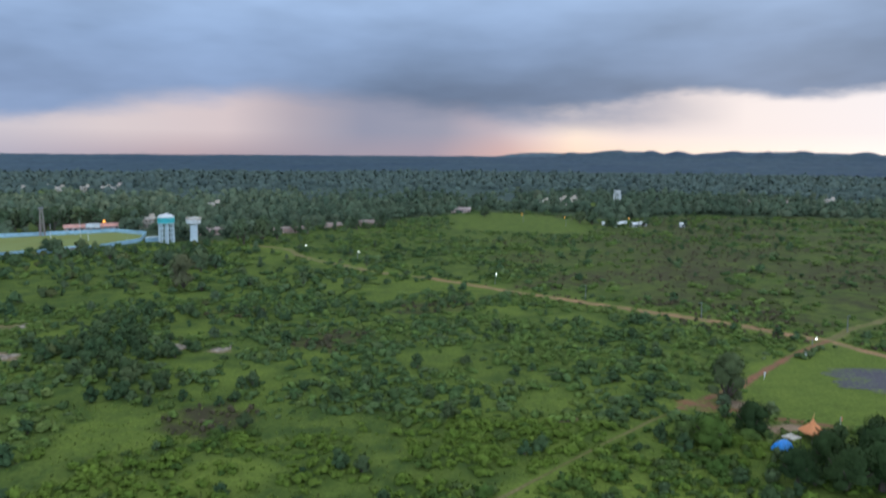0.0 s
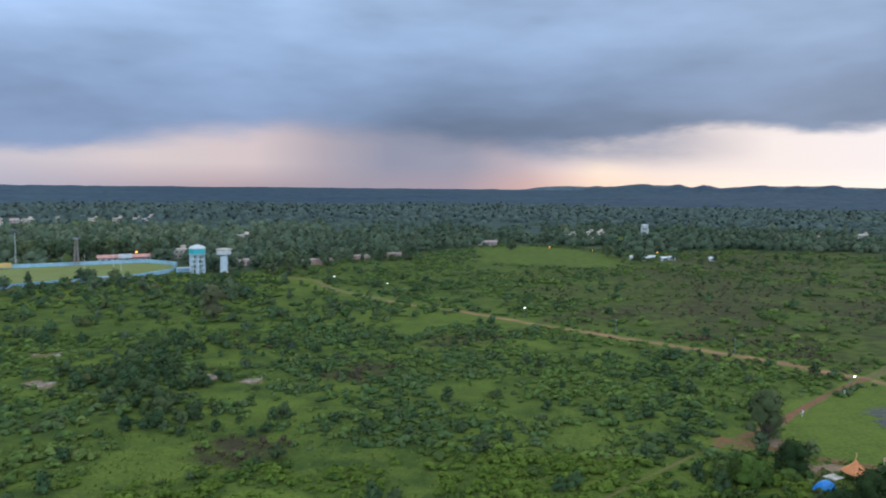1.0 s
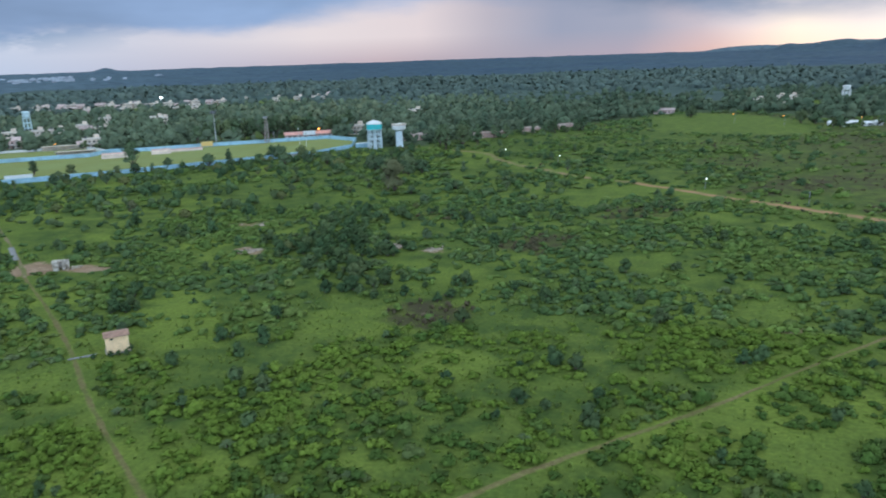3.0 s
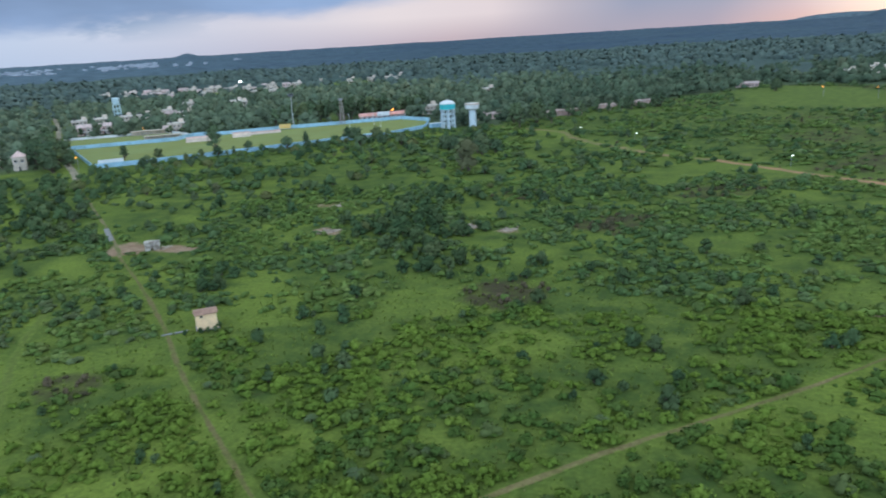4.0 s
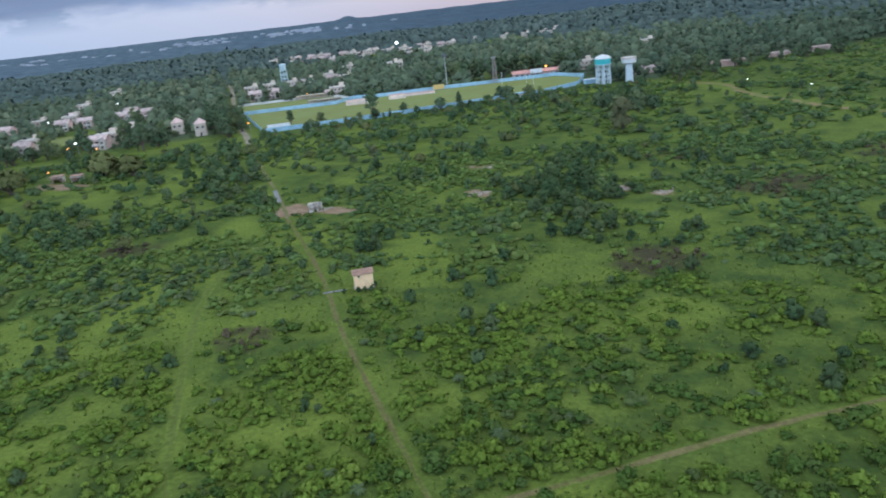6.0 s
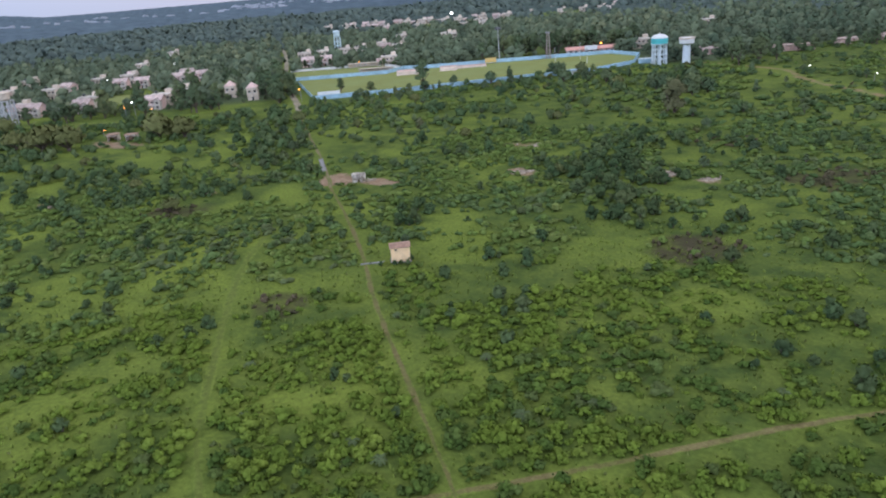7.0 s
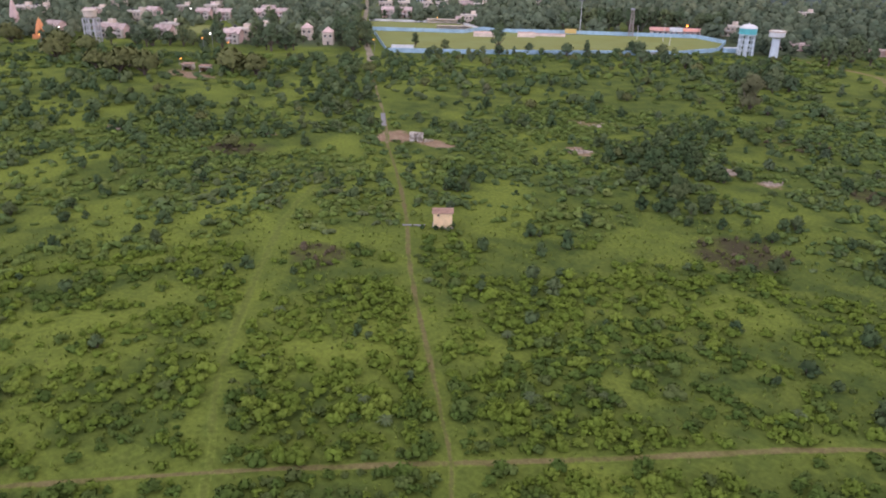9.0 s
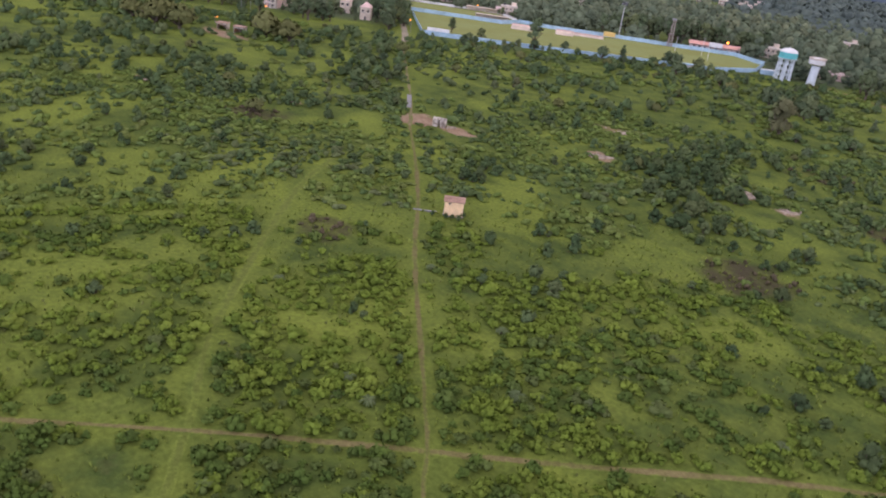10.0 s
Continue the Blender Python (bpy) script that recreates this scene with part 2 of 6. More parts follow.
GRASS = ground_material()
LAWN = material("lawn", (0.228, 0.258, 0.086), 0.9, vary=0.16, scale=0.05, fine_scale=0.9, second=(0.215, 0.225, 0.066), spec=0.1)
EARTH = earth_material("dirt_road", (0.39, 0.215, 0.115), (0.28, 0.175, 0.092))
RED_EARTH = earth_material("red_earth", (0.27, 0.125, 0.068), (0.21, 0.12, 0.066))
TRACK = earth_material("grassy_track", (0.200, 0.164, 0.070), (0.150, 0.142, 0.046), 0.2)
WORN = earth_material("worn_grass", (0.172, 0.142, 0.058), (0.128, 0.140, 0.038), 0.15)
FAINT = earth_material("trodden_grass", (0.130, 0.158, 0.034), (0.118, 0.152, 0.028))
FADED = earth_material("overgrown_earth", (0.27, 0.185, 0.095), (0.17, 0.180, 0.055))
LANE = earth_material("lane_earth", (0.24, 0.185, 0.105), (0.15, 0.15, 0.06), 0.15)
TAR = earth_material("worn_tar", (0.33, 0.27, 0.20), (0.25, 0.22, 0.15), 0.4)
MUD = earth_material("wet_mud", (0.100, 0.092, 0.108), (0.122, 0.112, 0.122), 0.25)
DARK_LEAF = foliage("dark_scrub_leaves", (0.052, 0.088, 0.037), (0.084, 0.124, 0.048), (0.118, 0.146, 0.060), plant=0.2)
PLAIN_LEAF = foliage("plain_tree_leaves", (0.076, 0.114, 0.058), (0.114, 0.152, 0.076), (0.150, 0.176, 0.076))
LIGHT_LEAF = foliage("green_scrub_leaves", (0.112, 0.166, 0.026), (0.146, 0.202, 0.030), (0.164, 0.216, 0.036), patch=0.2, plant=0.1)
MID_LEAF = foliage("mid_green_scrub_leaves", (0.064, 0.108, 0.023), (0.096, 0.146, 0.029), (0.104, 0.130, 0.044), patch=0.2, plant=0.14)
BROWN_LEAF = foliage("brownish_tree_leaves", (0.112, 0.116, 0.058), (0.140, 0.140, 0.066), (0.120, 0.132, 0.064))
# Outer-ring versions of MID_LEAF and LIGHT_LEAF, with haze mixed into the greens
HAZED_MID_LEAF = foliage("hazed_mid_scrub_leaves", (0.068, 0.112, 0.036), (0.100, 0.148, 0.047), (0.116, 0.140, 0.058), patch=0.1)
HAZED_LIGHT_LEAF = foliage("hazed_light_scrub_leaves", (0.098, 0.148, 0.036), (0.136, 0.188, 0.042), (0.152, 0.184, 0.052), patch=0.1)
BLADE = foliage("grass_blades", (0.150, 0.205, 0.040), (0.200, 0.250, 0.050), (0.160, 0.175, 0.060), island=0.25, patch=0.2)
PALM_LEAF = foliage("palm_fronds", (0.080, 0.112, 0.046), (0.115, 0.150, 0.062), (0.095, 0.120, 0.054))
DRY_LEAF = foliage("dry_scrub_leaves", (0.112, 0.086, 0.052), (0.066, 0.068, 0.034), (0.120, 0.092, 0.056), patch=0.3)
# Paler and greyer than PLAIN_LEAF, to paint haze on the tree belts
HAZED_TREE_LEAF = foliage("tree_leaves", (0.094, 0.126, 0.078), (0.126, 0.158, 0.092), (0.164, 0.184, 0.102), patch=0.02, plant=0.22)
SHADE_LEAF = foliage("shady_tree_leaves", (0.064, 0.092, 0.056), (0.092, 0.122, 0.070), (0.126, 0.144, 0.084), patch=0.02, plant=0.22)
DEEP_LEAF = foliage("deep_green_leaves", (0.034, 0.058, 0.020), (0.046, 0.074, 0.024), (0.050, 0.070, 0.022), patch=0.2)
OLIVE_LEAF = foliage("olive_leaves", (0.138, 0.150, 0.056), (0.172, 0.178, 0.066), (0.128, 0.152, 0.056), patch=0.06)
# Blue-grey greens: the haze over the far trees is in the leaf colour
HAZED_WOOD_LEAF = foliage("hazed_far_leaves", (0.090, 0.120, 0.106), (0.110, 0.142, 0.116), (0.128, 0.156, 0.118), island=0.08, patch=0.012, through_leaf=0.05)
# Both woods roofs carry distance haze in their bluish and paler colours
NEAR_CANOPY = woods_material("hazed_woods_roof", (0.066, 0.092, 0.082), (0.082, 0.110, 0.090), (0.082, 0.110, 0.094), 0.01)
CANOPY = woods_material("hazed_distant_woods", (0.049, 0.074, 0.106), (0.066, 0.096, 0.112), (0.108, 0.144, 0.164), 0.003)
BARK = material("bark", (0.13, 0.10, 0.075), 0.9, scale=2.0)
BLUE = material("sky_blue_paint", (0.39, 0.58, 0.69), 0.6, vary=0.25, scale=0.2, fine_scale=2.0)
WHITE = material("white_paint", (0.76, 0.75, 0.72), 0.6, vary=0.14, scale=0.5, fine_scale=4.0)
PALE = material("pale_blue_paint", (0.66, 0.73, 0.75), 0.6, vary=0.14, scale=0.5, fine_scale=4.0)
AQUA = material("aqua_paint", (0.58, 0.71, 0.71), 0.6, vary=0.16, scale=0.5, fine_scale=4.0)
TEAL = material("teal_paint", (0.10, 0.50, 0.50), 0.55, vary=0.15, scale=0.5, fine_scale=4.0)
CREAM = material("cream_plaster", (0.95, 0.67, 0.38), 0.8, vary=0.14, scale=0.7, fine_scale=5.0)
PINK = material("pink_plaster", (0.74, 0.52, 0.45), 0.8, vary=0.2, scale=0.4, fine_scale=4.0, random_tint=0.15)
BUFF = material("buff_plaster", (0.70, 0.58, 0.46), 0.8, vary=0.2, scale=0.4, fine_scale=4.0, random_tint=0.15)
RED_ROOF = material("red_sheet_roof", (0.70, 0.36, 0.29), 0.7, vary=0.25, scale=0.3, fine_scale=3.0)
TILE = material("clay_tiles", (0.45, 0.28, 0.20), 0.8, vary=0.3, scale=0.8, fine_scale=5.0, second=(0.30, 0.18, 0.13))
HOUSE_ROOF = material("faded_pink_tiles", (0.60, 0.46, 0.41), 0.8, vary=0.3, scale=0.6, fine_scale=4.0, second=(0.36, 0.27, 0.24), random_tint=0.2)
CONCRETE = material("concrete", (0.30, 0.29, 0.28), 0.85, vary=0.3, scale=0.5, fine_scale=4.0)
OLD_STONE = material("old_plaster", (0.62, 0.56, 0.47), 0.9, vary=0.45, scale=0.6, fine_scale=4.0, second=(0.20, 0.16, 0.12))
RUBBLE = material("pale_rubble", (0.42, 0.34, 0.27), 0.95, vary=0.4, scale=0.7, fine_scale=3.0, second=(0.24, 0.19, 0.14), bump=0.5)
STEEL = material("grey_steel", (0.30, 0.30, 0.31), 0.5, 0.4, vary=0.2)
RUST = material("rusty_steel", (0.40, 0.33, 0.30), 0.7, 0.1, vary=0.3)
GALVANISED = material("galvanised_steel", (0.52, 0.52, 0.52), 0.6, 0.1, vary=0.2)
LIMEWASH = material("cream_limewash", (0.66, 0.58, 0.49), 0.85, vary=0.25, scale=0.4, fine_scale=3.0, random_tint=0.15)
DARK = material("dark_opening", (0.03, 0.03, 0.035), 0.4, vary=0.2, spec=0.5)
ORANGE = material("orange_cloth", (0.86, 0.34, 0.14), 0.85, vary=0.12, scale=0.6, fine_scale=3.0)
TARP = material("blue_tarpaulin", (0.05, 0.30, 0.80), 0.35, vary=0.2, scale=0.8, fine_scale=3.0, bump=0.3, spec=0.5)
# Far town walls: the grey stands for haze over the distance
HAZE_WALL = material("hazed_pale_walls", (0.44, 0.46, 0.49), 0.8, vary=0.15, scale=0.05, fine_scale=0.5, random_tint=0.25)
YELLOW = material("yellow_board", (0.75, 0.52, 0.18), 0.6, vary=0.1)
LIT_WHITE = glowing("lit_white", (1.0, 0.97, 0.92), 5.0)
LIT_ORANGE = glowing("lit_orange", (1.0, 0.36, 0.06), 4.0)

# ---- building helpers ----
rng = np.random.default_rng(7)


def mesh_from(name, v, f, mat, smooth=False, normals=None, plant=None):
    """A mesh from arrays of corners and of triangles or quads; normals: rounded normals of a crown; plant: a number 0..1 that sets one plant apart."""
    v, f = np.asarray(v, np.float32), np.asarray(f, np.int32)
    me = bpy.data.meshes.new(name)
    n = f.shape[1]
    me.vertices.add(len(v)), me.loops.add(f.size), me.polygons.add(len(f))
    me.vertices.foreach_set("co", v.ravel())
    me.loops.foreach_set("vertex_index", f.ravel())
    me.polygons.foreach_set("loop_start", np.arange(0, f.size, n, dtype=np.int32))
    me.polygons.foreach_set("use_smooth", np.full(len(f), smooth))
    me.update(calc_edges=True)
    me.materials.append(mat)
    if normals is not None:
        me.polygons.foreach_set("use_smooth", np.full(len(f), True))
        me.normals_split_custom_set_from_vertices(np.asarray(normals, np.float32))
    if plant is not None:
        me.attributes.new("plant", "FLOAT", "POINT").data.foreach_set("value", np.asarray(plant, np.float32))
    return me


def part(name, bm, mat, parent, label=""):
    """Links a bmesh as one mesh object under a thing or a part."""
    me = bpy.data.meshes.new(name)
    bm.to_mesh(me)
    bm.free()
    me.materials.append(mat)
    ob = new(name, me)
    ob.parent = parent
    return tagged(ob, label)


def box(bm, x0, y0, z0, x1, y1, z1, bevel=0.0):
    got = bmesh.ops.create_cube(bm, size=1.0, matrix=Matrix.LocRotScale(((x0 + x1) / 2, (y0 + y1) / 2, (z0 + z1) / 2), None, (abs(x1 - x0), abs(y1 - y0), abs(z1 - z0))))
    if bevel:
        edges = list({e for v in got["verts"] for e in v.link_edges})
        bmesh.ops.bevel(bm, geom=edges, offset=bevel, segments=1, affect="EDGES")
    return bm


def boxed(*a, **k):
    return box(bmesh.new(), *a, **k)


def tube(bm, p, q, r0, r1=None, n=10):
    """A tapered round bar from p to q."""
    p, q = Vector(p), Vector(q)
    m = Matrix.Translation((p + q) / 2) @ (q - p).to_track_quat("Z", "Y").to_matrix().to_4x4()
    bmesh.ops.create_cone(bm, cap_ends=True, segments=n, radius1=r0, radius2=r0 if r1 is None else r1, depth=(q - p).length, matrix=m)
    return bm


def lathe(bm, profile, n=24):
    """A turned form round z from pairs of radius and height."""
    rings = [[bm.verts.new((r * math.cos(2 * math.pi * i / n), r * math.sin(2 * math.pi * i / n), z)) for i in range(n)] for r, z in profile]
    for a, b in zip(rings, rings[1:]):
        for i in range(n):
            bm.faces.new((a[i], a[(i + 1) % n], b[(i + 1) % n], b[i]))
    bm.faces.new(rings[0][::-1]), bm.faces.new(rings[-1])
    return bm


def thing(name, x, y, turn, label, category, group="", z=0.0):
    ob = new(name)
    ob.matrix_basis = pose(x, y, z, 0, 0, turn)
    return tagged(ob, label, category, group)


def spline(points, step=2.0):
    """Points along a smooth line through the given ones."""
    p = np.array([points[0], *points, points[-1]], float)
    out = []
    for a, b, c, d in zip(p, p[1:], p[2:], p[3:]):
        n = max(2, int(np.hypot(*(c - b)) / step))
        t = np.linspace(0, 1, n, endpoint=False)[:, None]
        out.append(0.5 * (2 * b + (c - a) * t + (2 * a - 5 * b + 4 * c - d) * t**2 + (3 * b - a - 3 * c + d) * t**3))
    return np.concatenate([*out, p[-1:]])


def lattice(seed, size=64):
    return np.random.default_rng(seed).random((size, size))


LATTICES = [lattice(n) for n in range(6)]


def value_noise(x, y, scale, seed=0):
    """Smooth noise 0..1 on arrays."""
    g = LATTICES[seed]
    x, y = np.asarray(x) * scale + 1000, np.asarray(y) * scale + 1000
    i, j = np.floor(x).astype(int), np.floor(y).astype(int)
    u, v = x - i, y - j
    u, v = u * u * (3 - 2 * u), v * v * (3 - 2 * v)
    a, b, c, d = g[i % 64, j % 64], g[(i + 1) % 64, j % 64], g[i % 64, (j + 1) % 64], g[(i + 1) % 64, (j + 1) % 64]
    return (a * (1 - u) + b * u) * (1 - v) + (c * (1 - u) + d * u) * v


def inside(x, y, poly):
    x, y = np.asarray(x, float), np.asarray(y, float)
    hit = np.zeros(x.shape, bool)
    for (x0, y0), (x1, y1) in zip(poly, [*poly[1:], poly[0]]):
        if y0 == y1:
            continue
        cross = ((y0 > y) != (y1 > y)) & (x < (x1 - x0) * (y - y0) / (y1 - y0) + x0)
        hit ^= cross
    return hit


def near_line(x, y, line):
    """Distance from points to a polyline."""
    best = np.full(np.shape(x), 1e9)
    for (x0, y0), (x1, y1) in zip(line, line[1:]):
        dx, dy = x1 - x0, y1 - y0
        t = np.clip(((x - x0) * dx + (y - y0) * dy) / (dx * dx + dy * dy + 1e-9), 0, 1)
        best = np.minimum(best, np.hypot(x - x0 - t * dx, y - y0 - t * dy))
    return best


# ---- plan ----
MAIN_ROAD = [(-150, 452), (-99, 423), (-80, 389), (-38, 344), (-10, 325), (18, 300), (54, 270), (86, 245), (105, 226), (113, 219), (122, 200), (150, 165), (190, 130)]
BRANCH = [(113, 219), (130, 236), (149, 251), (200, 300), (280, 400)]
RED_PATH = [(113, 219), (94, 201), (75, 180), (63, 168), (50, 157)]
EAST_TRACK = [(50, 157), (31, 138), (10, 115), (-7, 98), (-19, 86), (-33, 70), (-48, 54), (-67, 33), (-82, 15), (-110, -20)]
NORTH_TRACK = [(-20, 30), (-42, 48), (-48, 54), (-66, 69), (-94, 92), (-124, 119), (-169, 155), (-200, 182), (-275, 242), (-300, 264)]
COLONY_ROAD = [(-300, 264), (-321, 282), (-360, 313), (-444, 385), (-601, 526), (-849, 733), (-1256, 1083), (-2000, 1720)]
SIDE_TRACK = [(-50, 17), (-68, 32), (-86, 44), (-100, 57), (-122, 78), (-139, 96), (-150, 112)]
EDGE_ROAD = [(-318, 276), (-345, 248), (-377, 219), (-417, 198), (-470, 165), (-560, 110)]
PITCH = [(-320, 294), (-288, 322), (-263, 348), (-231, 383), (-203, 412), (-192, 448), (-205, 488), (-233, 503), (-266, 480), (-302, 455), (-335, 429), (-357, 421), (-354, 399), (-407, 360)]
PRACTICE = [(-411, 362), (-359, 400), (-364, 425), (-398, 443), (-457, 402)]
MOWN = [(-7, 643), (35, 700), (84, 670), (113, 590), (100, 530), (82, 514), (39, 521), (3, 546)]
GREEN = [(110, 212), (79, 183), (66, 166), (72, 150), (90, 140), (140, 150), (140, 185)]
SCRUB = [(-60, -60), (180, 40), (520, 640), (216, 690), (130, 620), (95, 690), (20, 715), (-45, 615), (-95, 548), (-128, 492), (-155, 455), (-190, 440),
         (-205, 408), (-322, 288), (-330, 266), (-377, 216), (-417, 195), (-480, 160), (-640, 40), (-300, -100)]
# Bare or brown ground: x, y, half length, half width, bareness
BARE = [(-174, 162.5, 5.2, 5.2, 1.25), (-158, 166, 5.5, 2.8, 1.05), (-79, 203, 4.5, 2.4, .75), (-64, 200, 3.5, 2, .65), (-121, 192, 5, 2.8, 1.0), (-140, 225, 7, 3.5, .6), (-134, 228, 8, 4, .45),
        (25, 150, 3.5, 1.4, .75), (-246, 102, 5, 2, .75), (-205, 135, 3, 1.5, .75), (-325, 174, 14, 5, .9), (62, 160, 6, 4, .9), (70, 146, 7, 3, .8)]
# Thin brown brush, as the growth above
BROWN = [(-49, 146, 9, 9, 1), (-113, 84, 6, 6, 1), (-196, 115, 9, 9, .9), (-36, 214, 13, 10, .9), (-7, 262, 17, 10, .8), (-75, 250, 9, 9, .6), (60, 330, 40, 14, .9), (110, 350, 40, 20, 1),
         (150, 410, 50, 24, .8), (40, 400, 30, 14, .5), (90, 290, 30, 8, .8), (190, 340, 50, 30, .9)]
ROADS = [(MAIN_ROAD, 4.5), (BRANCH, 3), (RED_PATH, 3.5), (EAST_TRACK, 1.6), (NORTH_TRACK, 1.9), (COLONY_ROAD, 7), (SIDE_TRACK, 2.6), (EDGE_ROAD, 5)]

# Growth on the plain, each an oval of x, y, half length across, half length away (turned by 43 degrees) and strength:
# thickets of dark bushes, low green scrub, open grass
THICKETS = [(-105, 204, 14, 17, .9), (-88, 193, 15, 17, .9), (-76, 167, 10, 14, 1), (-57, 157, 12, 8, .8), (-103, 234, 10, 15, .8), (-84, 240, 7, 12, .5), (-68, 241, 12, 19, .7), (-111, 92, 5.5, 6, .8),
            (-211, 163, 17, 33, .25), (-252, 206, 16, 44, .2), (-308, 243, 22, 40, .32), (-244, 124, 22, 28, .42), (-317, 105, 15, 37, .35), (-272, 102, 11, 24, .35), (-122, 142, 7, 11, .7), (-102, 141, 4, 9, .6),
            (-121, 172, 6, 10, .5), (-82, 119, 6.6, 9, .7), (-78, 107, 3.3, 7, .5), (-64, 158, 8, 10, .8)]
MORE_THICKETS = [(-215, 128, 12, 16, .35), (-145, 143, 5, 9, .6), (-169, 57, 5.5, 12, .5), (50, 177, 9, 7, 0.6), (43, 138, 6, 7, 0.8), (37, 151, 3, 3, 0.8), (13, 131, 4, 3, 0.7),
                 (64, 236, 12, 6, 0.5), (-201, 358, 20, 25, 0.12), (55, 120, 12, 10, 1), (80, 125, 12, 10, 1), (-22, 123, 5, 6, 0.5), (-14, 112, 5, 5, 0.5),
                 (-5, 258, 12, 10, 0.4), (-182, 371, 30, 50, 0.12), (-135, 368, 15, 26, 0.9), (-97, 48, 2.6, 3, 1), (-141, 71, 1.6, 2.8, 1), (-107, 55, 1.3, 1.9, 0.9)]
LOW_SCRUB = [(-90, 73, 13, 13, 1), (-68, 52, 14, 10, 1), (-66, 94, 14, 13, .9), (-44, 69, 14, 6.4, .9), (-32, 75, 8, 3.7, .8), (-132, 61, 18, 12, .8), (-147, 40, 7, 18, .8), (-90, 34, 11, 9, .8), (-89, 21, 6, 6.4, .7),
             (-75, 30, 3, 4, .7), (-37, 59, 7.4, 3, .8), (-24, 70, 10, 2.6, .8), (-45, 131, 16, 11, .7), (-28, 128, 9.5, 14, .7), (-19, 92, 6.6, 3.5, .5), (-62, 72, 4.3, 3.6, .8)]
SIDE_SCRUB = [(-109, 42, 7, 4, .6), (-124, 31, 5, 5.5, .6), (-40, 92, 8.5, 6.8, .5), (-151, 114, 20, 20, .6), (-96, 105, 6, 14, .7), (-30, 104, 7, 5.5, .5), (-168, 66, 14, 17, .4), (-41, 94, 6, 8, .7),
              (-53, 42, 5, 2, .8), (-133, 102, 14, 18, .5), (-6, 112, 9, 6, .6), (4, 92, 9, 6, .6), (-12, 78, 8, 5, .6)]
OPEN_GRASS = [(-80, 61, 13, 3.2, 1), (-62, 139, 12, 11, .5), (-51, 111, 8, 11, .5), (-38, 120, 7.6, 8.7, .8), (-213, 63, 10, 18, 1), (-162, 65, 9.6, 13, .8), (-119, 89, 14, 10, .7), (-105, 133, 9, 24, .8),
              (-258, 187, 8, 43, .9), (-116, 30, 7.2, 7.2, .7), (-60, 72, 4.3, 6, .4), (-268, 157, 14, 30, .5), (-79, 23, 12, 4, .6), (-43, 54, 2, 3, .5), (30, 165, 20, 7, .5),
              (-114, 33, 13.5, 10.1, .8), (-96, 20, 4.5, 8.6, .7), (-83, 41, 2.8, 16.5, .6), (-117, 53, 13.3, 5.4, .6), (-140, 47, 12.1, 5.3, .5), (-48, 110, 17.1, 5.6, .5), (-195, 57, 12.5, 7.9, .7)]


def growth(x, y, ovals):
    c, s = math.cos(radians(43)), math.sin(radians(43))
    level = np.zeros(np.shape(x))
    rough = 0.7 * (value_noise(x, y, 0.12, 1) - 0.5) + 0.5 * (value_noise(x, y, 0.3, 2) - 0.5)
    for ox, oy, la, lb, how in ovals:
        u, v = (x - ox) * c + (y - oy) * s, (y - oy) * c - (x - ox) * s
        level = np.maximum(level, how * np.clip(3.0 * (1.2 - np.hypot(u / la, v / lb) + rough), 0, 1))
    return level


